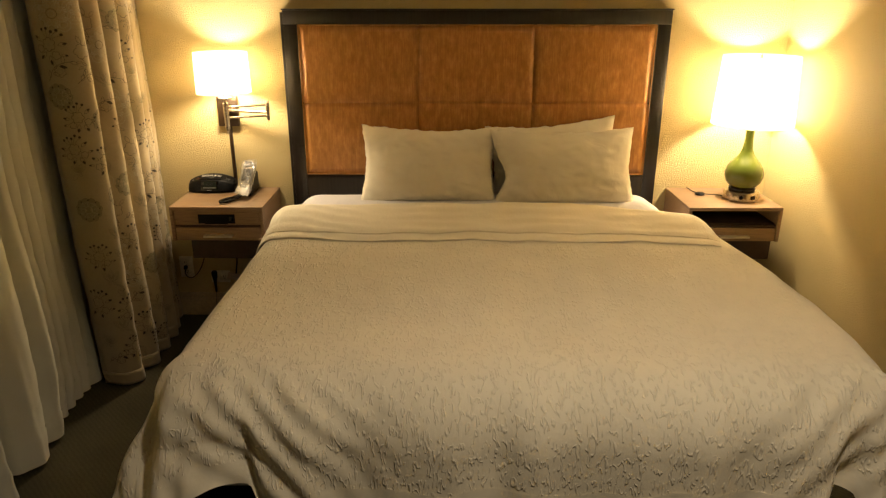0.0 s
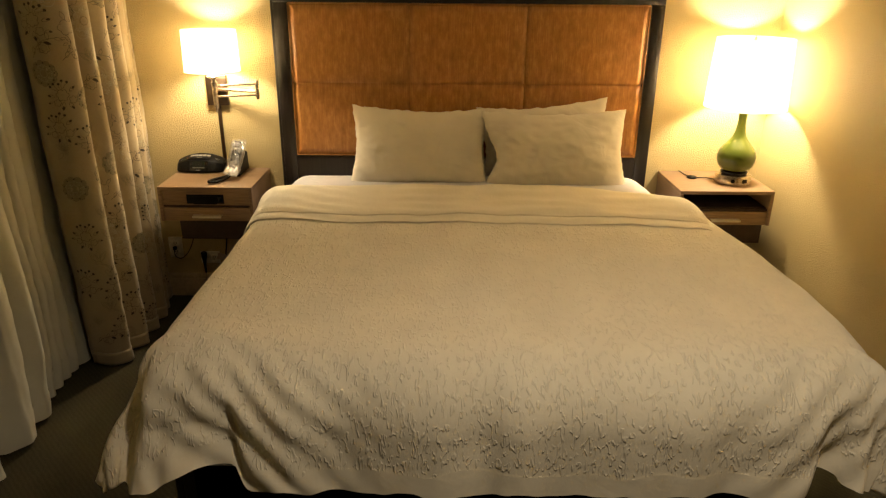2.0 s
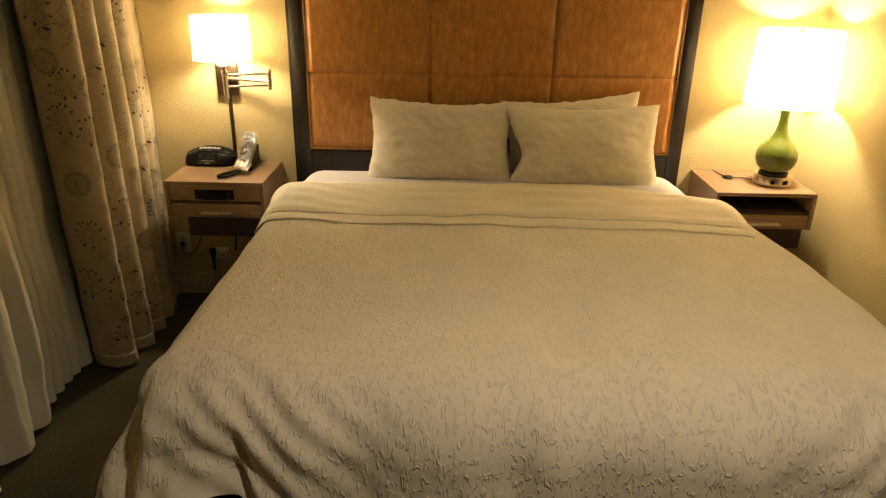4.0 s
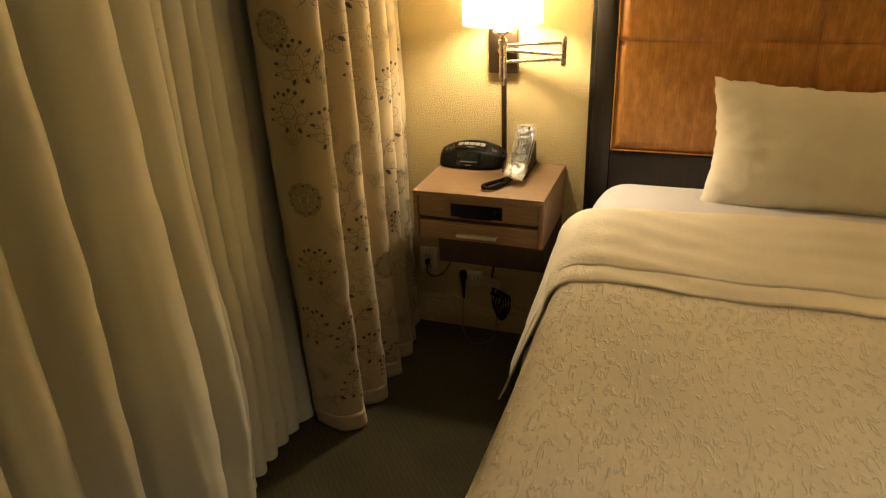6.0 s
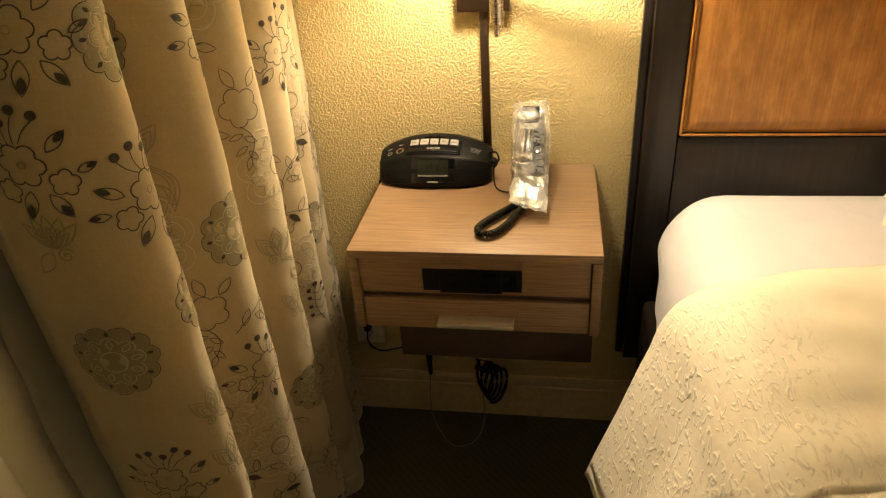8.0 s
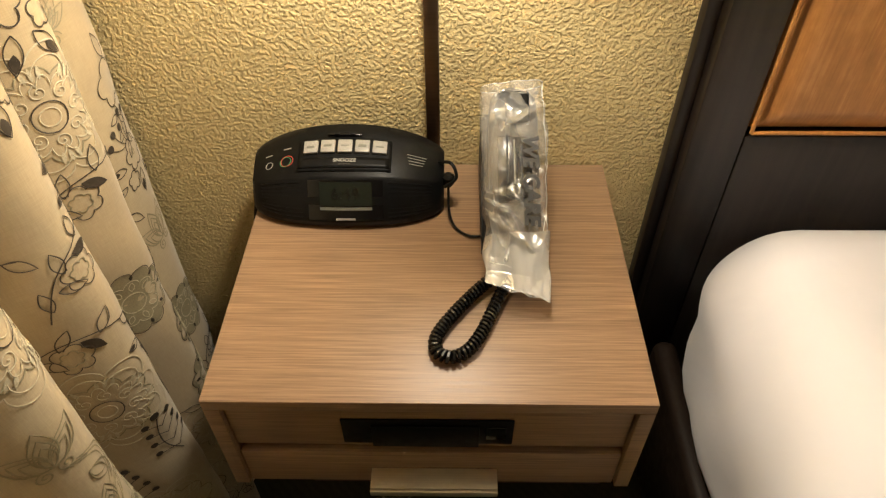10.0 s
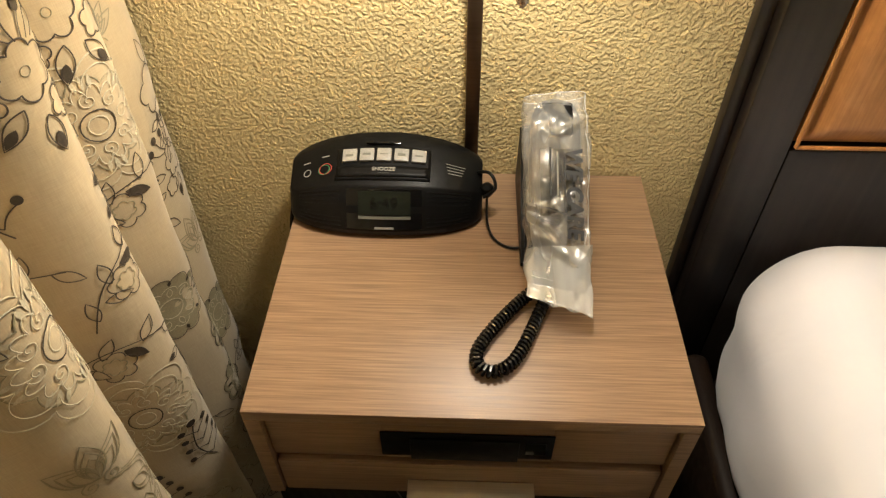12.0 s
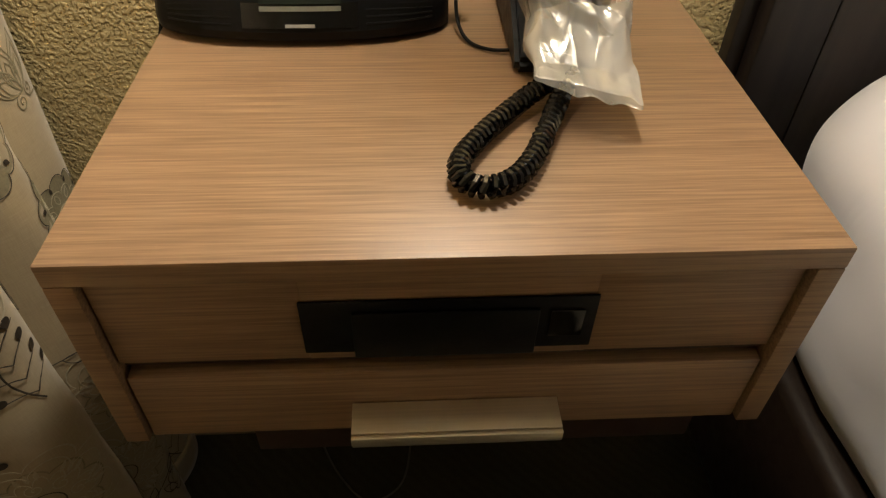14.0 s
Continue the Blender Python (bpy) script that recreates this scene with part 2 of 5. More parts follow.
PRINT_DARK = plain("dark_print", (0.03, 0.03, 0.03), 0.5)
PRINT_GREEN = plain("green_print", (0.05, 0.22, 0.09), 0.5)
PRINT_RED = plain("red_print", (0.4, 0.05, 0.03), 0.5)
LCD = plain("lcd_glass", (0.012, 0.015, 0.010), 0.45, spec=0.2)
LCD_STRIP = plain("lcd_lower_strip", (0.16, 0.16, 0.13), 0.3)
LCD_INK = plain("lcd_ink", (0.004, 0.004, 0.004), 0.3)
OUTLET_IVORY = plain("ivory_outlet_plastic", (0.80, 0.74, 0.60), 0.4)
LEAD_GREY = plain("grey_lead", (0.16, 0.14, 0.10), 0.5)
TAG_PAPER = plain("cream_paper", (0.62, 0.50, 0.38), 0.8)
BAG = make_bag("clear_plastic_film", 0.12, 0.34)
BAG_CUFF = make_bag("doubled_plastic_film", 0.26, 0.42)
CREASE_FILM = plain("white_film_crease", (0.80, 0.80, 0.77), 0.3, grain=300)
BULB = make_glow("lit_bulb", (1.0, 0.78, 0.48), 12)
# glow for the lens of the added fill downlight
FILL_LENS = make_glow("fill_lens_glow", (1.0, 0.86, 0.68), 1.5)
PANE = make_glass("window_glass", (0.9, 0.95, 0.95))
ALU = make_brushed("window_aluminium", (0.30, 0.27, 0.24), 0.4)

# ---------------------------------------------------------------- mesh helpers
ORIGIN = {}


def thing(name, x, y, z, label, category, group="", kind=""):
    ob = new(name)
    ob.location = (x, y, z)
    ORIGIN[ob] = Vector((x, y, z))
    return tagged(ob, label, category, group, kind)


def part(name, bm, material, parent=None, label="", smooth=True, origin=None):
    """Links a bmesh, built in world places, as one mesh object under a thing or a part."""
    base = ORIGIN[parent] if parent else Vector(origin or (0, 0, 0))
    bmesh.ops.translate(bm, verts=bm.verts, vec=-base)
    bm.normal_update()
    me = bpy.data.meshes.new(name)
    bm.to_mesh(me)
    bm.free()
    for mat in material if isinstance(material, (list, tuple)) else (material,):
        me.materials.append(mat)
    if smooth:
        me.shade_smooth()
        me.set_sharp_from_angle(angle=radians(38))
    ob = new(name, me)
    if parent:
        ob.parent = parent
    else:
        ob.location = base
    ORIGIN[ob] = base
    return tagged(ob, label) if label else ob


def box(x0, x1, y0, y1, z0, z1, bevel=0.0, seg=2, bm=None):
    own = bmesh.new()
    bmesh.ops.create_cube(own, size=1)
    for v in own.verts:
        v.co = Vector(((x0 + x1) / 2 + v.co.x * (x1 - x0), (y0 + y1) / 2 + v.co.y * (y1 - y0), (z0 + z1) / 2 + v.co.z * (z1 - z0)))
    if bevel:
        bmesh.ops.bevel(own, geom=own.edges[:], offset=bevel, segments=seg, affect="EDGES", profile=0.5)
    return merge(bm, own)


def merge(bm, own):
    if bm is None:
        return own
    me = bpy.data.meshes.new("tmp")
    own.to_mesh(me)
    own.free()
    bm.from_mesh(me)
    bpy.data.meshes.remove(me)
    return bm


def rounded_box(x0, x1, y0, y1, z0, z1, r, cuts):
    """A soft block: a dense cube whose corners are rounded by r."""
    bm = bmesh.new()
    bmesh.ops.create_cube(bm, size=2)
    bmesh.ops.subdivide_edges(bm, edges=bm.edges[:], cuts=cuts, use_grid_fill=True)
    mid = Vector(((x0 + x1) / 2, (y0 + y1) / 2, (z0 + z1) / 2))
    half = Vector(((x1 - x0) / 2, (y1 - y0) / 2, (z1 - z0) / 2))
    for v in bm.verts:
        p = Vector([math.sin(c * math.pi / 2) * h for c, h in zip(v.co, half)])
        q = Vector([max(-h + r, min(h - r, c)) for c, h in zip(p, half)])
        d = p - q
        v.co = mid + q + (d.normalized() * r if d.length > 1e-6 else d)
    return bm


def lathe(cx, cy, profile, steps=40, bm=None, closed=False):
    """Turns (radius, z) pairs round the upright axis."""
    bm = bm or bmesh.new()
    rings = []
    for r, z in profile:
        rings.append([bm.verts.new((cx + r * math.cos(a), cy + r * math.sin(a), z)) for a in (2 * math.pi * i / steps for i in range(steps))])
    pairs = list(zip(rings, rings[1:])) + ([(rings[-1], rings[0])] if closed else [])
    for a, b in pairs:
        for i in range(steps):
            j = (i + 1) % steps
            bm.faces.new((a[i], a[j], b[j], b[i]))
    if not closed:
        if profile[0][0] > 1e-4:
            bm.faces.new(rings[0][::-1])
        if profile[-1][0] > 1e-4:
            bm.faces.new(rings[-1])
    return bm


def tube(points, radius, sides=8, bm=None, closed=False):
    """A round rod along points."""
    bm = bm or bmesh.new()
    pts = [Vector(p) for p in points]
    rings, up = [], Vector((0, 0, 1))
    for i, p in enumerate(pts):
        a, b = pts[max(i - 1, 0)], pts[min(i + 1, len(pts) - 1)]
        d = (b - a).normalized()
        side = d.cross(up)
        if side.length < 0.05:
            side = d.cross(Vector((1, 0, 0)))
        side.normalize()
        top = side.cross(d).normalized()
        rings.append([bm.verts.new(p + radius * (side * math.cos(2 * math.pi * k / sides) + top * math.sin(2 * math.pi * k / sides))) for k in range(sides)])
    for a, b in zip(rings, rings[1:]):
        for k in range(sides):
            bm.faces.new((a[k], a[(k + 1) % sides], b[(k + 1) % sides], b[k]))
    bm.faces.new(rings[0][::-1])
    bm.faces.new(rings[-1])
    return bm


def spline(points, steps=10):
    """A smooth line through points."""
    p = [Vector(points[0])] + [Vector(q) for q in points] + [Vector(points[-1])]
    out = []
    for i in range(1, len(p) - 2):
        for k in range(steps):
            t = k / steps
            out.append(0.5 * (2 * p[i] + (p[i + 1] - p[i - 1]) * t + (2 * p[i - 1] - 5 * p[i] + 4 * p[i + 1] - p[i + 2]) * t * t
                              + (3 * p[i] - p[i - 1] - 3 * p[i + 1] + p[i + 2]) * t ** 3))
    return out + [p[-2]]


def grid(nu, nv, place, uv=None, bm=None):
    """A sheet of nu by nv cells; place(i / nu, j / nv) gives each corner."""
    bm = bm or bmesh.new()
    vs = [[bm.verts.new(place(i / nu, j / nv)) for j in range(nv + 1)] for i in range(nu + 1)]
    layer = bm.loops.layers.uv.verify() if uv else None
    for i in range(nu):
        for j in range(nv):
            f = bm.faces.new((vs[i][j], vs[i + 1][j], vs[i + 1][j + 1], vs[i][j + 1]))
            if uv:
                for loop, (a, b) in zip(f.loops, ((i, j), (i + 1, j), (i + 1, j + 1), (i, j + 1))):
                    loop[layer].uv = uv(a / nu, b / nv)
    return bm


def thicken(ob, thickness, offset=-1.0):
    mod = ob.modifiers.new("thickness", "SOLIDIFY")
    mod.thickness, mod.offset = thickness, offset
    return ob


def lettering(name, text, size, material, parent, matrix, label="", spacing=1.0, shear=0.0, bold=0.0):
    """Raised letters lying in the plane of matrix, centred on it."""
    cu = bpy.data.curves.new("letters", "FONT")
    cu.body, cu.size, cu.extrude, cu.align_x, cu.align_y = text, size, 0.00025, "CENTER", "CENTER"
    cu.space_character, cu.shear, cu.offset = spacing, shear, bold
    ob = bpy.data.objects.new("letters", cu)
    scene.collection.objects.link(ob)
    me = bpy.data.meshes.new_from_object(ob.evaluated_get(bpy.context.evaluated_depsgraph_get()))
    bpy.data.objects.remove(ob)
    bm = bmesh.new()
    bm.from_mesh(me)
    bpy.data.meshes.remove(me)
    bm.transform(matrix)
    return part(name, bm, material, parent, label, smooth=False)


def n3(x, y, z=0.0):
    return noise.noise(Vector((x, y, z)))


# ---------------------------------------------------------------- the room
FLOOR, CEIL, WALL_Y, RIGHT_X, LEFT_X, BACK_Y = -0.035, 2.43, 3.643, 1.75, -1.80, -4.60


def structure(name, bm, material, label, category, smooth=False):
    return tagged(part(name, bm, material, None, "", smooth), label, category, kind="structure")


structure("floor", box(LEFT_X - 0.15, RIGHT_X + 0.15, BACK_Y - 0.15, WALL_Y + 0.15, FLOOR - 0.1, FLOOR), CARPET, "tan ribbed hotel carpet over the whole room", "floor")
structure("ceiling", box(LEFT_X - 0.15, RIGHT_X + 0.15, BACK_Y - 0.15, WALL_Y + 0.15, CEIL, CEIL + 0.1), CEILING_PAINT, "plain off-white painted ceiling", "ceiling")
structure("wall_north", box(LEFT_X - 0.15, RIGHT_X + 0.15, WALL_Y, WALL_Y + 0.15, FLOOR, CEIL), PLASTER, "golden cream wall with orange-peel plaster texture", "wall")
structure("wall_east", box(RIGHT_X, RIGHT_X + 0.15, BACK_Y, WALL_Y, FLOOR, CEIL), PLASTER, "golden cream textured plaster side wall", "wall")
structure("wall_south", box(LEFT_X - 0.15, RIGHT_X + 0.15, BACK_Y - 0.15, BACK_Y, FLOOR, CEIL), PLASTER, "plain golden cream wall at the end of the room", "wall")
# window wall with one wide opening
WIN = (0.35, 3.10, 0.35, 2.15)
west = box(LEFT_X - 0.15, LEFT_X, BACK_Y, WIN[0], FLOOR, CEIL)
box(LEFT_X - 0.15, LEFT_X, WIN[1], WALL_Y, FLOOR, CEIL, bm=west)
box(LEFT_X - 0.15, LEFT_X, WIN[0], WIN[1], FLOOR, WIN[2], bm=west)
box(LEFT_X - 0.15, LEFT_X, WIN[0], WIN[1], WIN[3], CEIL, bm=west)
structure("wall_west", west, PLASTER, "cream plaster wall with a wide window opening", "wall")
win = thing("window_1", LEFT_X - 0.08, (WIN[0] + WIN[1]) / 2, WIN[2], "wide dark night window behind the sheer curtain", "window", kind="structure")
fr = box(LEFT_X - 0.11, LEFT_X - 0.05, WIN[0], WIN[1], WIN[2], WIN[2] + 0.05, 0.004)
box(LEFT_X - 0.11, LEFT_X - 0.05, WIN[0], WIN[1], WIN[3] - 0.05, WIN[3], 0.004, bm=fr)
for yy in (WIN[0], (WIN[0] + WIN[1]) / 2 - 0.025, WIN[1] - 0.05):
    box(LEFT_X - 0.108, LEFT_X - 0.052, yy, yy + 0.05, WIN[2] + 0.05, WIN[3] - 0.05, 0.004, bm=fr)
part("window_frame", fr, ALU, win, smooth=False)
for y0, y1 in ((WIN[0] + 0.05, (WIN[0] + WIN[1]) / 2 - 0.025), ((WIN[0] + WIN[1]) / 2 + 0.025, WIN[1] - 0.05)):
    part("pane", box(LEFT_X - 0.083, LEFT_X - 0.077, y0, y1, WIN[2] + 0.05, WIN[3] - 0.05), PANE, win, smooth=False)


def baseboard(name, x0, y0, x1, y1, inx, iny):
    """A moulded skirting from one end to the other, on the side (inx, iny) of the wall."""
    prof = ((0.0, 0.0), (0.014, 0.0), (0.014, 0.085), (0.011, 0.092), (0.011, 0.104), (0.0075, 0.108), (0.0075, 0.128), (0.003, 0.138), (0.0, 0.138))
    bm = bmesh.new()
    ends = []
    for x, y in ((x0, y0), (x1, y1)):
        ends.append([bm.verts.new((x + inx * d, y + iny * d, FLOOR + h)) for d, h in prof])
    for i in range(len(prof) - 1):
        bm.faces.new((ends[0][i], ends[0][i + 1], ends[1][i + 1], ends[1][i]))
    for e in ends:
        bm.faces.new(e)
    bmesh.ops.recalc_face_normals(bm, faces=bm.faces)
    structure(name, bm, TRIM_PAINT, "moulded baseboard painted the wall's cream", "baseboard", smooth=True)


baseboard("baseboard_1", LEFT_X, WALL_Y, RIGHT_X, WALL_Y, 0, -1)
baseboard("baseboard_2", RIGHT_X, BACK_Y, RIGHT_X, WALL_Y - 0.014, -1, 0)

# ---------------------------------------------------------------- bed
BX, HALF, FOOT, TOP = 0.150, 0.950, 1.54, 0.755

bed = thing("bed_frame", BX, 2.5, FLOOR, "low dark brown upholstered king bed base", "bed")
part("base", box(BX - 0.89, BX + 0.89, FOOT + 0.10, 3.58, FLOOR + 0.06, 0.372, 0.02, 3), BASE_CLOTH, bed)
part("rail", box(BX - 0.955, BX - 0.915, FOOT + 0.14, 3.58, 0.16, 0.42, 0.016, 3), BASE_CLOTH, bed, "dark brown side rail")
part("rail", box(BX + 0.915, BX + 0.955, FOOT + 0.14, 3.58, 0.16, 0.42, 0.016, 3), BASE_CLOTH, bed, "dark brown side rail")
part("foot_rail", box(BX - 0.91, BX + 0.91, FOOT + 0.10, FOOT + 0.135, 0.06, 0.44, 0.012, 3), BASE_CLOTH, bed, "dark foot rail")
for lx in (BX - 0.82, BX + 0.82):
    for ly in (FOOT + 0.2, 3.4):
        part("leg", box(lx - 0.035, lx + 0.035, ly - 0.035, ly + 0.035, FLOOR, FLOOR + 0.06, 0.004), ESPRESSO, bed)

# mattress in its white fitted sheet, softly crowned, with drawn-in corners
mat_bm = rounded_box(BX - HALF, BX + HALF, FOOT, 3.585, 0.37, 0.751, 0.125, 48)
for v in mat_bm.verts:
    side = max(0.0, (abs(v.co.x - BX) - 0.80) / 0.13)
    v.co.x += (1 if v.co.x > BX else -1) * side * (0.012 * n3(v.co.y * 5, v.co.z * 9) + 0.006 * n3(v.co.y * 16, v.co.z * 3))
    if v.co.z > 0.5:
        sink = max(0.0, min(1.0, (2.95 - v.co.y) / 0.4))
        v.co.z += 0.004 * n3(v.co.x * 3, v.co.y * 3, 4) - 0.092 * sink * (v.co.z - 0.5) / 0.24
        v.co.z += 0.010 * math.exp(-((v.co.y - 3.15) / 0.20) ** 2) - 0.012 * max(0.0, (v.co.y - 3.35) / 0.2)
        v.co.y += 0.05 * max(0.0, (1.8 - v.co.y) / 0.26)
mattress = thing("mattress", BX, 2.5, 0.37, "thick mattress in a smooth white fitted sheet", "mattress")
part("fitted_sheet", mat_bm, SHEET, mattress)


def drape_over(u, w, a, foot, top, side_radius, flare, foot_radius=0.115):
    """A cloth laid on the bed: u across from its middle, w along y; beyond the edges it rolls over and hangs."""
    su = max(0.0, abs(u) - a)
    sw = max(0.0, foot - w)
    r = max(su, sw) * (1.0 + 0.10 * min(su, sw) / (max(su, sw) + 1e-6))
    length = math.hypot(su, sw) + 1e-9
    dx, dy = (1 if u > 0 else -1) * su / length, -sw / length
    radius = side_radius * dx * dx + foot_radius * dy * dy if su + sw > 0 else side_radius
    turn = radius * math.pi / 2
    if r < turn:
        out, down = radius * math.sin(r / radius), radius * (1 - math.cos(r / radius))
    else:
        out, down = radius + flare * (r - turn), radius + (r - turn) * math.sqrt(1 - flare * flare)
    x = max(-a, min(a, u)) + dx * out
    y = max(foot, w) + dy * out
    return x, y, top - down, dx, dy, r


DX, DU, DROP_SIDE, DROP_FOOT = 0.185, 0.92, 0.455, 0.474
DUVET_FOOT = 1.691
U_MAX = DU + DROP_SIDE


def duvet_place(i, j):
    u = -U_MAX + 2 * U_MAX * i
    w = DUVET_FOOT - DROP_FOOT + (2.86 - DUVET_FOOT + DROP_FOOT) * j
    x, y, z, dx, dy, r = drape_over(u, w, DU, DUVET_FOOT, TOP, 0.06 if u < 0 else 0.115, -0.06 + 0.40 * max(0.0, min(1.0, (w - 2.2) / 0.5)) + (0.14 + (0.36 if u < 0 else 0.06) * max(0.0, min(1.0, (abs(u) - 0.60) / 0.3))) * max(0.0, min(1.0, (1.88 - w) / 0.25)), 0.20)
    hang = min(1.0, r / 0.3)
    corner = abs(dx * dy) * 2
    ang = math.atan2(dy, abs(dx))
    # soft waves of the hanging edges
    fold = 0.014 * math.sin(u * 19 + 2.5 * n3(u * 3, 0)) * abs(dy) + 0.010 * math.sin(w * 11) * abs(dx)
    # cone folds that run out from the two foot corners
    fold += corner * (0.030 * math.sin(ang * 8.5 + (0.9 if u < 0 else 2.2)) + 0.004)
    fold += 0.007 * n3(u * 8, r * 2.5, 2) + 0.002 * n3(u * 26, w * 5, 7)
    x += dx * fold * hang ** 1.3
    y += dy * fold * hang ** 1.3
    # fans of folds that run down from the foot corners
    cu, cw = abs(u) - DU + 0.05, w - 1.74
    cr, ca = math.hypot(cu, cw), math.atan2(cw, cu)
    fan = 0.010 * min(1.0, cr / 0.14) * math.exp(-(cr / 0.40) ** 2) * max(0.0, min(1.0, -math.sin(ca) + 0.35))
    fan *= math.sin(ca * (9 if u < 0 else 8) + (0.4 if u < 0 else 1.7) + 0.7 * n3(u * 5, w * 5))
    x += fan * dx * hang
    y += fan * dy * hang
    z += fan * hang * (1 - 0.8 * hang)
    z += 0.010 * n3(x * 2.3, y * 2.3, 1) + 0.006 * n3(x * 6, y * 5, 5) + 0.03 * hang * corner * math.sin(ang * 5)
    z += 0.0025 * n3(x * 22, y * 13, 8) * min(1, r * 5 + 0.3)
    # upright crinkles down the foot
    foot = max(0.0, min(1.0, (1.95 - w) / 0.5))
    y += -0.003 * foot * (0.5 - abs(n3(u * 11, w * 2.5, 11)) * 2 + 0.2 * n3(u * 34, w * 5, 12)) * min(1, r * 8)
    z += 0.002 * foot * n3(u * 15, w * 4, 13)
    # long slanting folds beside the two foot corners
    slant = math.exp(-((u + 0.70) / 0.24) ** 2) * math.sin((u + 1.0 * (w - 1.5)) * 54 + 1.5 * n3(u * 4, w * 4, 21)) + 0.7 * math.exp(-((u - 0.86) / 0.20) ** 2) * math.sin((u - 0.9 * (w - 1.5)) * 50)
    y -= 0.0075 * slant * foot * min(1.0, r * 6)
    z += 0.004 * slant * foot * min(1.0, r * 6)
    # broad hanging pleats along the middle of the foot
    y -= 0.010 * foot * min(1.0, r * 3) * math.exp(-((u - 0.25) / 0.55) ** 4) * n3(u * 6.5, w * 1.2, 31)
    # at each foot corner the cloth tucks back behind the foot panel and its hem rises
    low = max(0.0, min(1.0, (r - 0.10) / 0.32)) ** 1.6 * min(1.0, max(0.0, DUVET_FOOT + 0.02 - w) / 0.15)
    for u0, way, reach in ((-0.745, -1, 0.22), (0.865, 1, 0.17)):
        d = (u - u0) * way
        tuck = math.exp(-(d / 0.028) ** 2) if d < 0 else math.exp(-(d / reach) ** 1.6)
        y += 0.050 * tuck * low
        z += 0.058 * tuck * low
    if r > 0.25:
        z += 0.014 * n3(u * 9, w * 9, 3) * (r - 0.25) / 0.1
    if u > 0:
        x += 0.088 * math.exp(-((w - 2.10) / 0.65) ** 2) * min(1.0, u / DU) ** 3
    if u < 0:
        # a plumper, tighter edge on the window side
        x += 0.015 * min(1.0, -u / DU)
        z += 0.030 * max(0.0, min(1.0, (-u - 0.45) / 0.4)) ** 1.5
    return (DX + x, y, z)


duvet = thing("duvet", BX, 2.2, 0.45, "cream matelasse duvet with a crinkled raised pattern, draped over the bed", "duvet")
cover = thicken(part("cover", grid(260, 190, duvet_place), QUILT, duvet), 0.012)


def hem_place(i, j):
    """The stitched border that runs along the foot edge."""
    k = 1 - (j * 0.068) / (2.86 - DUVET_FOOT + DROP_FOOT)
    p = Vector(duvet_place(0.06 + 0.88 * i, (1 - k)))
    return (p.x, p.y - 0.004, p.z - 0.001)


part("hem", grid(220, 6, hem_place), BAND, duvet, "plain stitched hem along the foot edge")


def fold_place(front, edge, lift, drop_side):
    def place(i, j):
        side = DU + drop_side + 0.17 * j
        u = -side + 2 * side * i
        k = min(1.0, abs(u) / DU)
        y0 = front - 0.05 * k ** 3 - 0.10 * max(0.0, abs(u) - DU) / 0.3 + 0.009 * n3(u * 5, front) + 0.005 * n3(u * 17, front, 4)
        y1 = 3.280 - 0.16 * k ** 3
        w = y0 + (y1 - y0) * j
        x, y, z, dx, dy, r = drape_over(u, w, DU, 0.0, TOP + edge + (lift - edge) * min(1.0, (w - y0) / 0.035), 0.072 + 0.05 * j if u < 0 else 0.125, 0.34 - 0.06 * j)
        # puffed roll, dropping at the head edge and slightly at the front edge
        s = (y1 - w)
        z -= 0.018 * max(0.0, 1 - s / 0.10) ** 2.2
        z += 0.012 * math.sin(min(1.0, s / 0.30) * math.pi)
        z += 0.010 * n3(x * 2.3, y * 2.3, 1) + 0.006 * n3(x * 6, y * 5, 5)
        if u < 0:
            x += 0.010 * k
            z += 0.030 * max(0.0, min(1.0, (-u - 0.45) / 0.4)) ** 1.5
        z += 0.003 * n3(x * 4, w * 7, 2) + 0.004 * n3(x * 9, w * 4, 6) * max(0.0, 1 - (w - y0) / 0.12) + 0.004 * math.sin(w * 60 + 3 * n3(x * 3, w * 2)) * n3(x * 2, w, 9)
        x += dx * (0.003 + 0.005 * math.sin(w * 19 + front * 9) + 0.005 * n3(w * 9, r * 6)) * min(1, r * 5)
        return (DX + x, y, z)
    return place


band = thing("folded_sheet", BX, 2.9, 0.6, "smooth cream sheet edge folded back over the duvet", "sheet")
for nm, bm_fold, thick in (("lower_fold", grid(150, 40, fold_place(2.690, 0.005, 0.006, 0.36)), 0.003), ("upper_fold", grid(150, 40, fold_place(2.777, 0.0072, 0.013, 0.34)), 0.003)):
    thicken(part(nm, bm_fold, QUILT_FINE, band), thick)


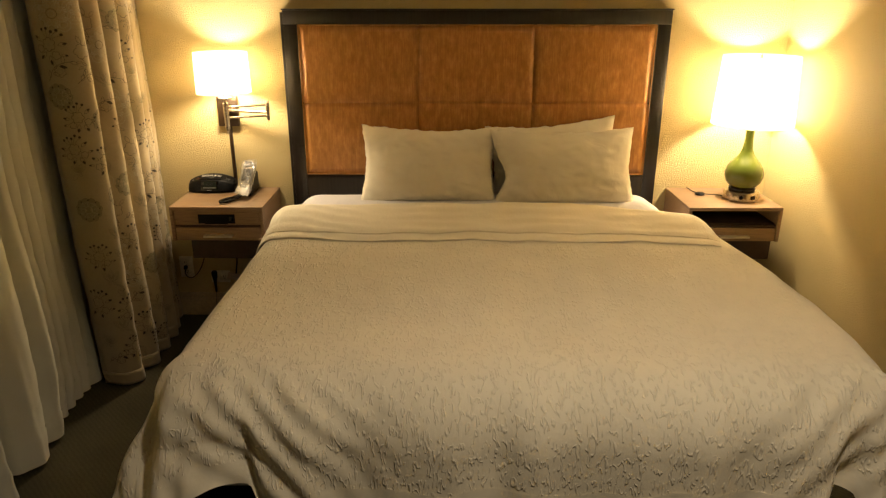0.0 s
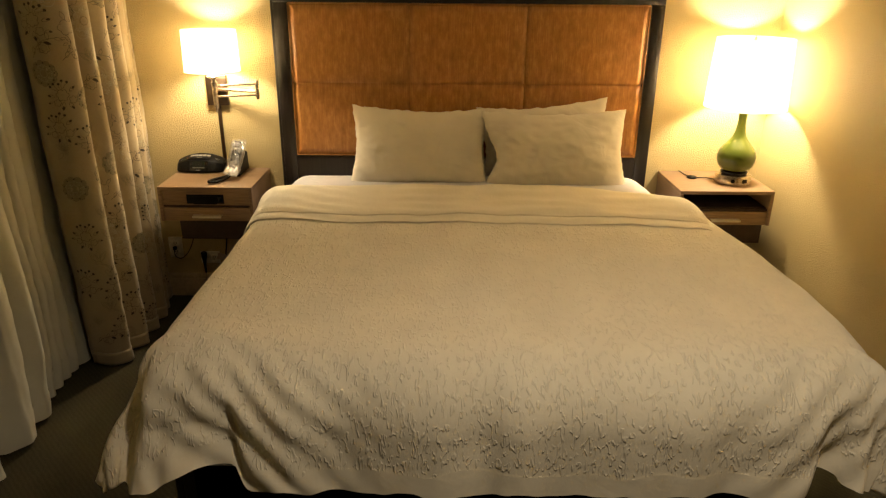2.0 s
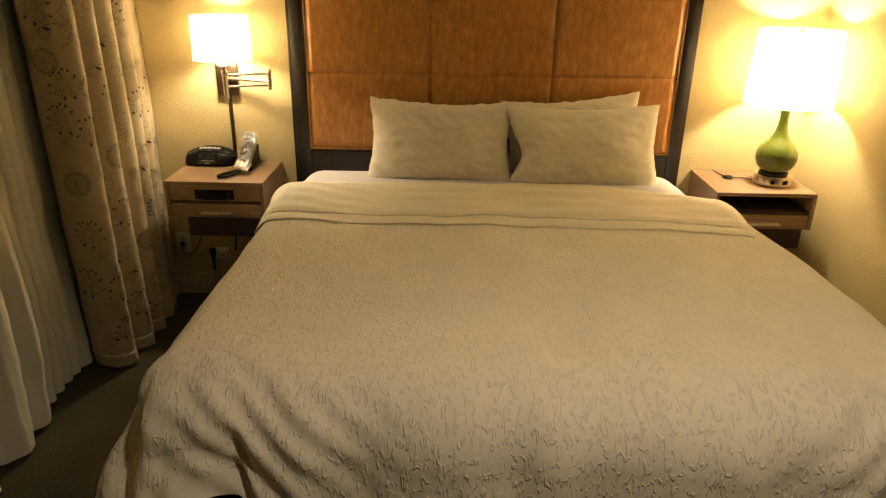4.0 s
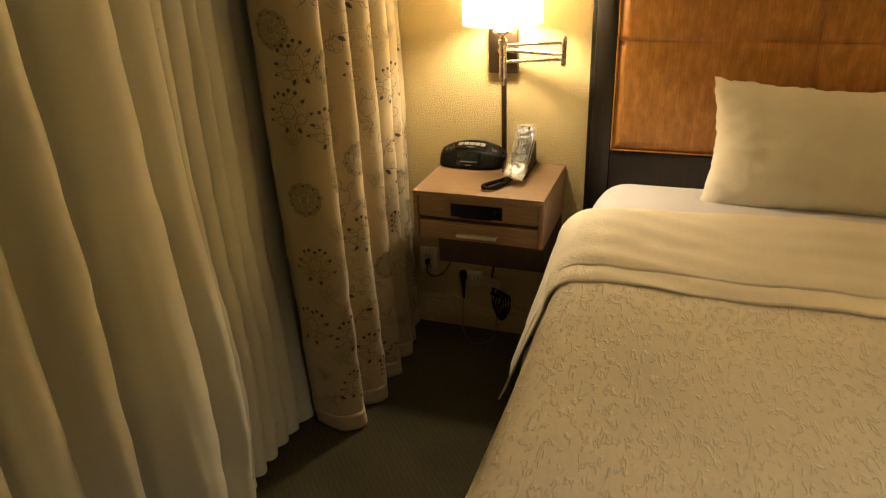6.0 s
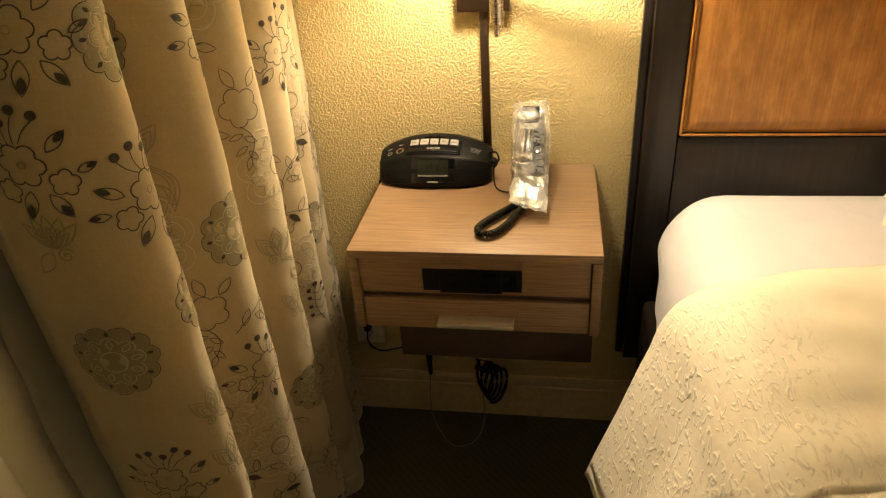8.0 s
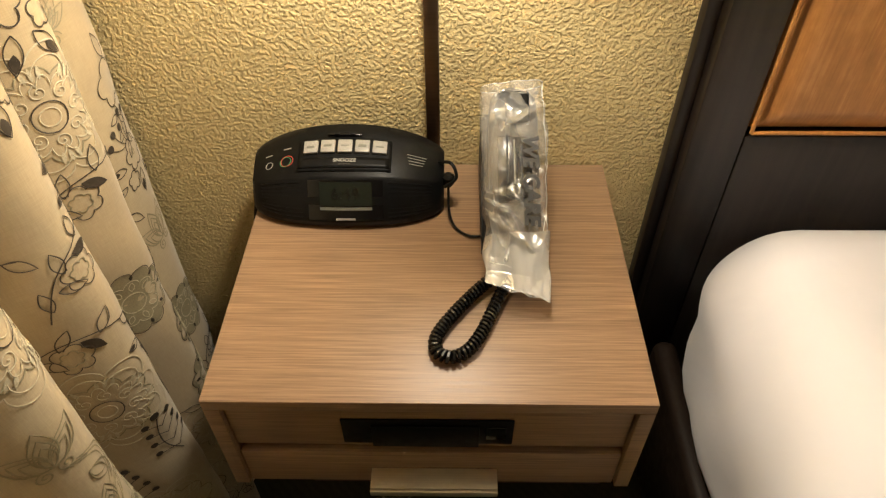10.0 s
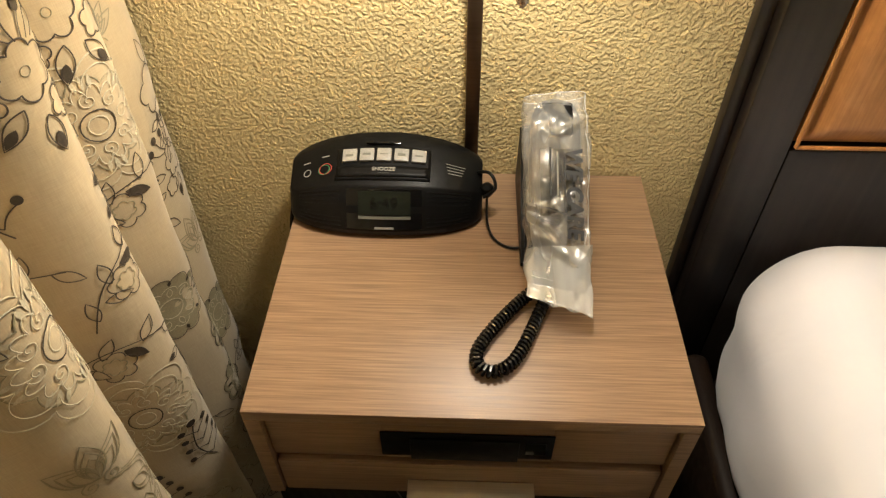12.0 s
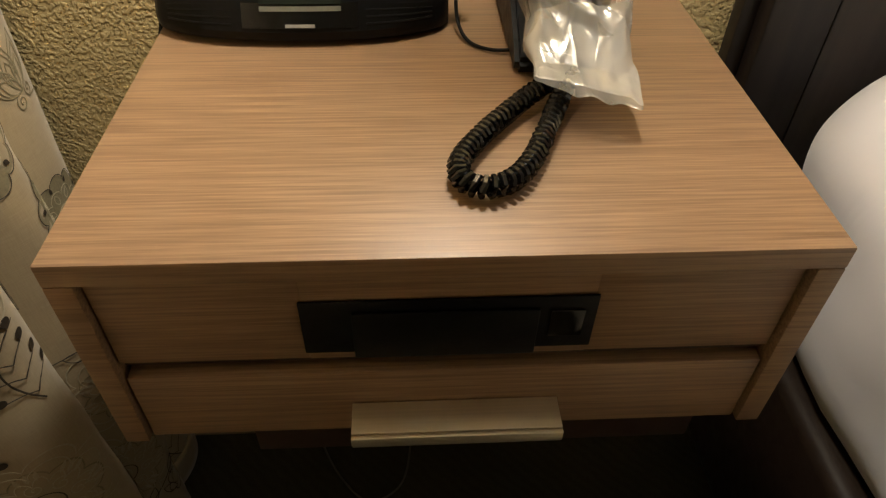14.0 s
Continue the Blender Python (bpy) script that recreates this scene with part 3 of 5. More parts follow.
def pillow(x, y, z, w, h, t, tilt, lean, label, seed, inner=0):
    """A plump pillow standing on its long edge, leaning back by tilt degrees."""
    bm = bmesh.new()
    for face in (1, -1):
        def place(i, j):
            u, v = 2 * i - 1, 2 * j - 1
            pinch_u = 1 - (0.085 if u * (0.25 - x) < 0 else 0.105) * (1 - abs(v) ** 1.5)
            pinch_v = 1 - 0.13 * (1 - abs(u) ** 1.8) + 0.03 * n3(u * 2 + seed, 3.3)
            puff = max(0.0, (1 - abs(u) ** 3.0)) ** 0.55 * max(0.0, (1 - abs(v) ** 2.4)) ** 0.55
            d = 0.5 * t * puff * (1 - 0.18 * v)
            edge = max(abs(u), abs(v))
            d += puff * 0.016 * n3(u * 2.1 + seed, v * 2.1, face) + 0.005 * n3(u * 6 + seed, v * 4, face) * puff + 0.005 * (0.4 - abs(n3(u * 4 + v * 3 + seed, v * 4 - u * 2, 5)) * 2) * puff
            tuck = 0.0
            if inner:
                tuck = -inner * 0.042 * max(0.0, u * inner) ** 3 * math.exp(-((v + 0.12) / 0.42) ** 2)
            rim = 0.006 * n3(u * 8 + seed, v * 8, 2) * edge ** 6
            # drawn creases near the corners
            d += 0.006 * math.sin((abs(u) + abs(v)) * 22 + seed) * max(0, edge - 0.5) * puff
            d += 0.028 * n3(v * 7 + seed, u * 2.2, 3) * max(0.0, abs(u) - 0.45) * puff + 0.014 * n3(u * 8 + seed, v * 1.5, 6) * max(0.0, abs(v) - 0.5) * puff
            return Vector((u * w / 2 * pinch_u + rim + tuck, -face * d, v * h / 2 * pinch_v + rim))
        sheet = grid(64, 44, place)
        if face == -1:
            bmesh.ops.reverse_faces(sheet, faces=sheet.faces)
        bm = merge(bm, sheet)
    bmesh.ops.remove_doubles(bm, verts=bm.verts, dist=0.0004)
    bmesh.ops.recalc_face_normals(bm, faces=bm.faces)
    m = pose(x, y, z, -tilt, lean, 0)
    bm.transform(m)
    ob = part("pillow", bm, PILLOW, None, origin=(x, y, z - h / 2))
    return tagged(ob, label, "pillow", "pillows against the headboard")


pillow(-0.095, 3.425, 0.908, 0.71, 0.43, 0.17, 24, 1.0, "plump cream bed pillow leaning on another pillow", 1.3)
pillow(0.588, 3.392, 0.899, 0.74, 0.43, 0.17, 22, -1.0, "plump cream bed pillow with a creased corner", 4.7, -1)
pillow(-0.06, 3.52, 0.905, 0.66, 0.38, 0.11, 8, 0.5, "cream pillow tucked behind the front one", 8.1)
pillow(0.55, 3.52, 0.915, 0.68, 0.42, 0.11, 8, -5.0, "cream pillow standing behind, one corner showing", 6.2)

# ---------------------------------------------------------------- headboard
HB = (-0.835, 1.131, 1.668)
PANEL = (-0.765, 1.062, 0.822, 1.600)
FRONT = 3.598
head = thing("headboard", BX, 3.62, 0.25, "espresso framed headboard with copper-brown padded fabric panel", "headboard")
part("backing", box(HB[0] + 0.02, HB[1] - 0.02, 3.626, 3.641, 0.25, HB[2] - 0.02), ESPRESSO, head, smooth=False)
part("frame_stile", box(HB[0], PANEL[0] - 0.002, FRONT, 3.640, 0.22, HB[2] - 0.068, 0.003), ESPRESSO, head)
part("frame_stile", box(PANEL[1] + 0.002, HB[1], FRONT, 3.640, 0.22, HB[2] - 0.068, 0.003), ESPRESSO, head)
part("side_batten", box(HB[0] - 0.018, HB[0] - 0.0005, FRONT + 0.022, 3.641, 0.22, HB[2] - 0.01, 0.002), ESPRESSO, head)
part("top_rail", box(HB[0], HB[1], FRONT, 3.640, HB[2] - 0.067, HB[2], 0.003), ESPRESSO, head)
part("top_cap", box(HB[0] - 0.004, HB[1] + 0.004, FRONT - 0.008, 3.642, HB[2] + 0.0005, HB[2] + 0.007, 0.002), ESPRESSO, head)
part("lower_rail", box(PANEL[0] - 0.001, PANEL[1] + 0.001, FRONT + 0.002, 3.640, 0.22, PANEL[2] - 0.003, 0.003), ESPRESSO, head)
SEAM_X, SEAM_Z = (-0.152, 0.444), 1.203


def pad_place(i, j):
    x = PANEL[0] + (PANEL[1] - PANEL[0]) * i
    z = PANEL[2] + (PANEL[3] - PANEL[2]) * j
    edge = min(x - PANEL[0], PANEL[1] - x, z - PANEL[2], PANEL[3] - z)
    seam = min(min(abs(x - s) for s in SEAM_X), abs(z - SEAM_Z))
    d = 0.030 * min(1, max(0, edge) / 0.035) ** 0.5
    d -= 0.010 * math.exp(-(seam / 0.009) ** 2) + 0.004 * math.exp(-(seam / 0.03) ** 2)
    d += 0.0025 * n3(x * 5, z * 5, 3) + 0.0018 * n3(x * 30, z * 6, 1) * math.exp(-(seam / 0.05) ** 2)
    return (x, FRONT + 0.022 - d, z)


part("padded_panel", grid(260, 130, pad_place), COPPER_FABRIC, head, "copper-brown slubbed fabric with stitched seams")
loop = [(PANEL[0] + 0.004, PANEL[2] + 0.004), (PANEL[1] - 0.004, PANEL[2] + 0.004), (PANEL[1] - 0.004, PANEL[3] - 0.004), (PANEL[0] + 0.004, PANEL[3] - 0.004)]
pipe = bmesh.new()
for (xa, za), (xb, zb) in zip(loop, loop[1:] + loop[:1]):
    tube([(xa, FRONT - 0.001, za), (xb, FRONT - 0.001, zb)], 0.0028, 8, pipe)
part("piping", pipe, COPPER_FABRIC, head)


# ---------------------------------------------------------------- nightstands
def nightstand(x0, hub, label):
    """Wall-hung nightstand: top, sides, a fixed upper front or open niche, one drawer and a recessed underside."""
    x1, y0, y1, z1 = x0 + 0.47, 3.25, 3.641, 0.74
    zb, zgap, t = 0.566, 0.634, 0.017
    ns = thing("nightstand", (x0 + x1) / 2, 3.43, 0.50, label, "nightstand", "nightstands beside the bed")
    part("top", box(x0, x1, y0, y1, z1 - t, z1, 0.0012), WALNUT, ns)
    for xa in (x0, x1 - t):
        part("side_panel", box(xa, xa + t, y0, y1, zb - 0.005, z1 - t - 0.0004, 0.001), WALNUT, ns)
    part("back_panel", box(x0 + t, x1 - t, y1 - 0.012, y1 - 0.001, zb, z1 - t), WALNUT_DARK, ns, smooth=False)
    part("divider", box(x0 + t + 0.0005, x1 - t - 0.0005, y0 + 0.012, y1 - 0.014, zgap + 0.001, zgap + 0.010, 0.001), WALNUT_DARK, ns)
    if hub:
        hx0, hx1, hz0, hz1 = -1.258, -1.076, 0.654, 0.700
        xa, xb, za, zb2 = x0 + t + 0.0015, x1 - t - 0.0025, zgap + 0.011, z1 - t - 0.0008
        fp = box(xa, hx0, y0 + 0.006, y0 + 0.022, za, zb2, 0.0008)
        box(hx1, xb, y0 + 0.006, y0 + 0.022, za, zb2, 0.0008, bm=fp)
        box(hx0, hx1, y0 + 0.006, y0 + 0.022, za, hz0, bm=fp)
        box(hx0, hx1, y0 + 0.006, y0 + 0.022, hz1, zb2, bm=fp)
        part("upper_front", fp, WALNUT, ns, "fixed front with a cut-out")
        hubo = part("media_panel", box(hx0 + 0.001, hx1 - 0.001, y0 + 0.010, y0 + 0.06, hz0 + 0.001, hz1 - 0.001, 0.003), BLACK, ns, "black connection panel set in the front")
        part("bezel", box(hx0 - 0.002, hx1 + 0.002, y0 + 0.0035, y0 + 0.0055, hz0 - 0.001, hz1 + 0.001, 0.0008), BLACK, hubo)
        part("socket", box(hx0 + 0.03, hx1 - 0.035, y0 + 0.001, y0 + 0.003, hz0 - 0.004, hz1 - 0.008, 0.0008), BLACK, hubo)
        part("socket", box(hx1 - 0.028, hx1 - 0.006, y0 + 0.0015, y0 + 0.003, hz0 + 0.012, hz1 - 0.010, 0.0008), BLACK_GLOSS, hubo)
    else:
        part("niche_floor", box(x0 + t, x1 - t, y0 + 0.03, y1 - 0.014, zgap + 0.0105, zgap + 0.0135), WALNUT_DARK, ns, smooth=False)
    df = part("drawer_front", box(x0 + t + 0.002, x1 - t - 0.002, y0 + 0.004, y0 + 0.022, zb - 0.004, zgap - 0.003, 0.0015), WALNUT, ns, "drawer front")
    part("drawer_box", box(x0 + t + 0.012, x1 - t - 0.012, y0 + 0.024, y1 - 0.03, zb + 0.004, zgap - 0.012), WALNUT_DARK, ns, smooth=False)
    cx = (x0 + x1) / 2 + 0.004
    hd = box(cx - 0.073, cx + 0.073, y0 - 0.022, y0 + 0.0035, 0.5925, 0.5960, 0.0008)
    box(cx - 0.073, cx + 0.073, y0 - 0.0268, y0 - 0.0222, 0.5860, 0.5965, 0.0015, bm=hd)
    part("handle", hd, HANDLE, df, "brushed nickel lip handle")
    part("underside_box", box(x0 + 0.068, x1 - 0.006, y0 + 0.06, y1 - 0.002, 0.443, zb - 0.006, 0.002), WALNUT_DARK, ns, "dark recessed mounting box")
    return ns


nightstand(-1.40, True, "walnut wall-hung nightstand with a black media panel and one drawer")
nightstand(1.21, False, "walnut wall-hung nightstand with an open niche above a drawer")

# ---------------------------------------------------------------- wall lamp
wl = thing("wall_lamp", -1.167, 3.63, 1.08, "swing-arm wall lamp in brushed nickel with a lit white drum shade", "wall lamp")
part("backplate", box(-1.221, -1.114, 3.617, 3.641, 1.082, 1.238, 0.003), BRONZE, wl, "dark bronze rectangular backplate")
part("cord_cover", box(-1.177, -1.159, 3.629, 3.641, 0.742, 1.0845, 0.002), BRONZE, wl, "bronze strip that hides the cord")
WX, WY = WALL_LAMP
JX, JY = -0.933, 3.54
a1 = tube([(-1.167, 3.605, 1.168), (JX, JY, 1.168)], 0.0085, 12)
tube([(-1.167, 3.617, 1.168), (-1.167, 3.593, 1.168)], 0.014, 12, a1)
part("lower_arm", a1, NICKEL, wl)
a1 = tube([(JX, JY, 1.205), (WX, WY, 1.205)], 0.0055, 12)
tube([(JX, JY, 1.150), (WX, WY, 1.150)], 0.0055, 12, a1)
part("upper_arm", a1, NICKEL, wl, "pair of thin nickel rods")
part("joint", lathe(JX, JY, [(0.006, 1.128), (0.0095, 1.132), (0.0095, 1.222), (0.006, 1.226)], 16), NICKEL, wl)
part("post", lathe(WX, WY, [(0.002, 1.068), (0.006, 1.074), (0.006, 1.084), (0.009, 1.090), (0.0125, 1.096), (0.0125, 1.205), (0.015, 1.210), (0.015, 1.222), (0.009, 1.228), (0.009, 1.25)], 20), NICKEL, wl)
part("cup", lathe(WX, WY, [(0.009, 1.238), (0.030, 1.246), (0.034, 1.252), (0.030, 1.256), (0.009, 1.252)], 24, closed=True), NICKEL, wl)
part("socket", lathe(WX, WY, [(0.015, 1.256), (0.017, 1.262), (0.017, 1.305), (0.012, 1.310)], 20), OUTLET_IVORY, wl)


def drum(cx, cy, r0, r1, z0, z1, parent, label):
    shade = part("shade", lathe(cx, cy, [(r0, z0), (r1, z1), (r1 - 0.002, z1), (r0 - 0.002, z0)], 56, closed=True), SHADE, parent, label)
    for r, z in ((r0, z0), (r1, z1)):
        part("rim", lathe(cx, cy, [(r + 0.0012, z - 0.002), (r + 0.0012, z + 0.004), (r - 0.0035, z + 0.004), (r - 0.0035, z - 0.002)], 56, closed=True), SHADE, shade)
    spider = bmesh.new()
    for k in range(3):
        a = 2.1 * k + 0.4
        tube([(cx + 0.010 * math.cos(a), cy + 0.010 * math.sin(a), z1 - 0.018), (cx + (r1 - 0.003) * math.cos(a), cy + (r1 - 0.003) * math.sin(a), z1 - 0.002)], 0.0013, 6, spider)
    part("spider", spider, NICKEL, shade)
    return shade


drum(WX, WY, 0.134, 0.130, 1.278, 1.470, wl, "lit white linen drum shade")
bulb = part("bulb", lathe(WX, WY, [(0.011, 1.308), (0.013, 1.318), (0.0005, 1.322)], 16), BULB, wl, "lit warm bulb")

# ---------------------------------------------------------------- table lamp
TX, TY = TABLE_LAMP
tl = thing("table_lamp", TX, TY, 0.741, "olive green ceramic gourd table lamp with a lit white shade", "table lamp")
part("base", lathe(TX, TY, [(0.086, 0.7405), (0.088, 0.743), (0.088, 0.783), (0.085, 0.787), (0.05, 0.789)], 48), NICKEL, tl, "round brushed nickel outlet base")
knob_bm = lathe(0, 0, [(0.010, -0.003), (0.010, 0.004), (0.007, 0.006), (0.0005, 0.006)], 18)
knob_bm.transform(pose(TX + 0.087 * math.cos(radians(-112)), TY + 0.087 * math.sin(radians(-112)), 0.764, 90, 0, -22))
part("switch_knob", knob_bm, BLACK, tl, "round black switch knob")
for ang in (-72,):
    ca, sa = math.cos(radians(ang)), math.sin(radians(ang))
    out = box(-0.013, 0.013, -0.004, 0.003, -0.010, 0.010, 0.002)
    out.transform(pose(TX + 0.087 * ca, TY + 0.087 * sa, 0.764, 0, 0, ang + 90))
    part("outlet", out, BLACK, tl, "small black outlet")
part("plinth", lathe(TX, TY, [(0.06, 0.789), (0.066, 0.792), (0.066, 0.800), (0.05, 0.803)], 40), ESPRESSO, tl)
body = [(0.050, 0.803), (0.070, 0.812), (0.086, 0.832), (0.094, 0.858), (0.095, 0.880), (0.088, 0.905), (0.072, 0.930), (0.052, 0.952), (0.036, 0.975), (0.027, 1.0),
        (0.022, 1.03), (0.020, 1.06), (0.021, 1.09), (0.023, 1.115), (0.019, 1.12)]
part("body", lathe(TX, TY, body, 48), GREEN_GLAZE, tl, "glossy olive green gourd body")
part("stem", lathe(TX, TY, [(0.010, 1.12), (0.010, 1.18), (0.017, 1.184), (0.017, 1.235), (0.010, 1.24)], 20), NICKEL, tl)
drum(TX, TY, 0.196, 0.178, 1.128, 1.455, tl, "lit white linen empire shade")
part("bulb", lathe(TX, TY, [(0.011, 1.238), (0.013, 1.248), (0.0005, 1.252)], 16), BULB, tl, "lit warm bulb")
part("finial", lathe(TX, TY, [(0.004, 1.440), (0.009, 1.451), (0.006, 1.463), (0.0005, 1.469)], 16), NICKEL, tl)
cord = thing("lamp_cord", 1.36, 3.49, 0.7425, "thin black lamp cord lying on the nightstand", "cord")
part("cord_line", tube(spline([(1.455, 3.46, 0.744), (1.42, 3.49, 0.744), (1.37, 3.495, 0.7445), (1.33, 3.54, 0.744), (1.32, 3.63, 0.744)]), 0.0022, 8), BLACK, cord)
part("switch", lathe(1.345, 3.494, [(0.004, 0.7412), (0.024, 0.7425), (0.026, 0.748), (0.020, 0.7525), (0.0005, 0.753)], 24), BLACK, cord, "flat round inline switch")

# ---------------------------------------------------------------- added fixture for the unseen fill spot over the foot of the bed
cl = thing("added_fill_downlight", FILL_LIGHT[0], FILL_LIGHT[1], CEIL - 0.03, "added unseen fill downlight, round nickel rim with a warm lit lens", "ceiling light")
part("rim", lathe(*FILL_LIGHT, [(0.12, CEIL - 0.001), (0.12, CEIL - 0.028), (0.105, CEIL - 0.032), (0.105, CEIL - 0.001)], closed=True), NICKEL, cl)
part("lens", lathe(*FILL_LIGHT, [(0.10, CEIL - 0.006), (0.09, CEIL - 0.014), (0.0005, CEIL - 0.018)]), FILL_LENS, cl)

# ---------------------------------------------------------------- curtains
Z_TOP = 2.36


def folded_line(folds, back, depth, rounding, steps):
    """Plan of a pleated curtain: (y0, y1, forward) of each fold in turn; x bulges forward between the valleys."""
    pts = []
    for y0, y1, forward in folds:
        for k in range(steps):
            s = k / steps
            pts.append((y0 + (y1 - y0) * s, back + depth * forward * math.sin(math.pi * s) ** rounding))
    return pts + [(folds[-1][1], back)]


class Cloth:
    """A hanging cloth over a plan line of (y, x); lean is how far its folds drift in y near the hem."""

    def __init__(self, plan, z0, lean, wobble, seed, ripple=0.0):
        self.plan, self.z0, self.lean, self.wobble, self.seed = plan, z0, lean, wobble, seed
        self.ripple = ripple
        self.dist = [0.0]
        for (ya, xa), (yb, xb) in zip(plan, plan[1:]):
            self.dist.append(self.dist[-1] + math.hypot(yb - ya, xb - xa))

    def point(self, k, z):
        """The place k steps along the plan (may be between two) at height z."""
        k = max(0.0, min(len(self.plan) - 1.001, k))
        i = int(k)
        f = k - i
        y = self.plan[i][0] * (1 - f) + self.plan[i + 1][0] * f
        x = self.plan[i][1] * (1 - f) + self.plan[i + 1][1] * f
        h = 1 - (z - self.z0) / (Z_TOP - self.z0)
        w, s = self.wobble, self.seed
        x += w * n3(y * 4 + s, z * 1.3, 1) * (0.4 + h) + 0.25 * w * n3(y * 13, z * 5, s)
        x += self.ripple * n3(y * 30 + 0.8 * z, z * 0.5, s)
        x += 0.35 * w * n3(y * 7, z * 14 + y * 9, s + 3) * h
        y += w * 0.8 * n3(y * 5 + s, z * 1.1, 6) * (0.3 + h) + self.lean * h ** 3 * max(0.0, 3.62 - y)
        return Vector((x, y, z))

    def at(self, u, v, lift=0.0):
        """The place u metres along the cloth and v above the hem, raised towards the room."""
        i = int(np.searchsorted(self.dist, u)) - 1
        i = max(0, min(len(self.plan) - 2, i))
        k = i + (u - self.dist[i]) / (self.dist[i + 1] - self.dist[i] + 1e-9)
        p = self.point(k, self.z0 + v)
        if lift:
            a, b = self.point(k - 0.5, self.z0 + v), self.point(k + 0.5, self.z0 + v)
            n = (b - a).cross(Vector((0, 0, 1)))
            p += lift * n.normalized()
        return p

    def mesh(self, z_low, z_high, rows, lift=0.0):
        n = len(self.plan) - 1

        def place(i, j):
            z = z_low + (z_high - z_low) * j
            p = self.point(i * n, z)
            if lift:
                a, b = self.point(i * n - 0.5, z), self.point(i * n + 0.5, z)
                p += lift * (b - a).cross(Vector((0, 0, 1))).normalized()
            if j == 0 and z_low == self.z0:
                p.z += 0.006 * n3(p.y * 6, self.seed)
            return p

        return grid(n, rows, place, uv=lambda i, j: (self.dist[round(i * n)], z_low + (z_high - z_low) * j))


drape_plan = folded_line([(2.70, 2.875, 1.0), (2.875, 3.06, 1.0), (3.06, 3.23, 0.95), (3.23, 3.37, 0.8), (3.37, 3.50, 0.55), (3.50, 3.63, 0.22)], -1.58, 0.11, 0.75, 18)[2:]
drape_plan = [(3.63 - 0.957 * (3.63 - y), x) for y, x in drape_plan]
drape_plan = [(2.782, -1.648), (2.768, -1.615), (2.758, -1.58), (2.754, -1.555)] + drape_plan
drape_cloth = Cloth(drape_plan, -0.022, 0.075, 0.016, 2.0)
drape = thing("drape", -1.53, 3.1, 0.0, "cream drape embroidered with flowers and medallions, hanging in deep folds", "curtain")
thicken(part("fabric", drape_cloth.mesh(-0.022, Z_TOP, 90), DRAPE, drape), 0.003, 0.0)
thicken(part("hem", drape_cloth.mesh(-0.022, 0.045, 4, 0.0028), DRAPE, drape, "double-stitched bottom hem"), 0.002, 0.0)


# embroidery: each motif is a set of thread lines and filled shapes in the cloth's own plane
def petal_ring(n, r, deep, sharp=1.0, turn=0.0, steps=14):
    pts = []
    for k in range(n * steps + 1):
        a = 2 * math.pi * k / (n * steps)
        s = abs(math.sin(a * n / 2)) ** sharp
        pts.append((r * (1 - deep + deep * s) * math.cos(a + turn), r * (1 - deep + deep * s) * math.sin(a + turn)))
    return pts


def leaf(x, y, ang, length, width):
    out = []
    for k in range(17):
        t = k / 16
        side = 1 if t <= 0.5 else -1
        s = t * 2 if t <= 0.5 else 2 - t * 2
        w = side * width * math.sin(math.pi * s) ** 0.9 * (1 - 0.3 * s)
        out.append((x + math.cos(ang) * length * s - math.sin(ang) * w, y + math.sin(ang) * length * s + math.cos(ang) * w))
    return out


def ring(x, y, r, n=14):
    return [(x + r * math.cos(2 * math.pi * k / n), y + r * math.sin(2 * math.pi * k / n)) for k in range(n + 1)]


def swirl(x, y, r, turns, start):
    return [(x + r * (1 - k / 26) * math.cos(start + turns * 6.28 * k / 24), y + r * (1 - k / 26) * math.sin(start + turns * 6.28 * k / 24)) for k in range(25)]


def stem(x0, y0, x1, y1, bow):
    return [(x0 + (x1 - x0) * t - (y1 - y0) * bow * math.sin(math.pi * t), y0 + (y1 - y0) * t + (x1 - x0) * bow * math.sin(math.pi * t)) for t in (k / 12 for k in range(13))]


def flower_sprig():
    """Outlined five-lobed flower over a drooping leafy stem."""
    m = [("dark", petal_ring(5, 0.030, 0.28, 0.8, 0.3), 0.0016, False), ("dark", leaf(-0.008, 0.028, 2.2, 0.034, 0.009), 0.0014, False), ("dark", leaf(0.012, 0.030, 1.1, 0.030, 0.008), 0.0014, False)]
    m.append(("dark", stem(0.0, -0.028, 0.018, -0.075, 0.25), 0.0015, False))
    for x, y, a in ((0.004, -0.040, 3.6), (0.006, -0.044, 5.9), (0.012, -0.058, 3.9), (0.014, -0.066, 5.6), (0.018, -0.075, 4.6)):
        m.append(("dark", leaf(x, y, a, 0.022, 0.005), 0.0013, False))
    return m


def mandala():
    """Pale silk rosette with a darker shadow of threads inside."""
    m = [("pale", petal_ring(8, 0.075, 0.22, 0.7), 0.0018, False), ("pale", petal_ring(8, 0.062, 0.25, 0.7), 0.0014, False), ("olive", petal_ring(8, 0.054, 0.2, 0.8, 0.39), 0.0018, False),
         ("pale", petal_ring(16, 0.044, 0.25, 0.8), 0.0014, False), ("dark", ring(0, 0, 0.017, 20), 0.0016, False), ("pale", ring(0, 0, 0.010), 0.0016, False)]
    for k in range(8):
        a = 2 * math.pi * k / 8
        m.append(("pale", swirl(0.028 * math.cos(a), 0.028 * math.sin(a), 0.009, 1.5, a), 0.0014, False))
        for d in (-0.16, 0, 0.16):
            m.append(("pale", leaf(0.040 * math.cos(a + d), 0.040 * math.sin(a + d), a + d, 0.015, 0.0026), 0.0012, True))
    return m


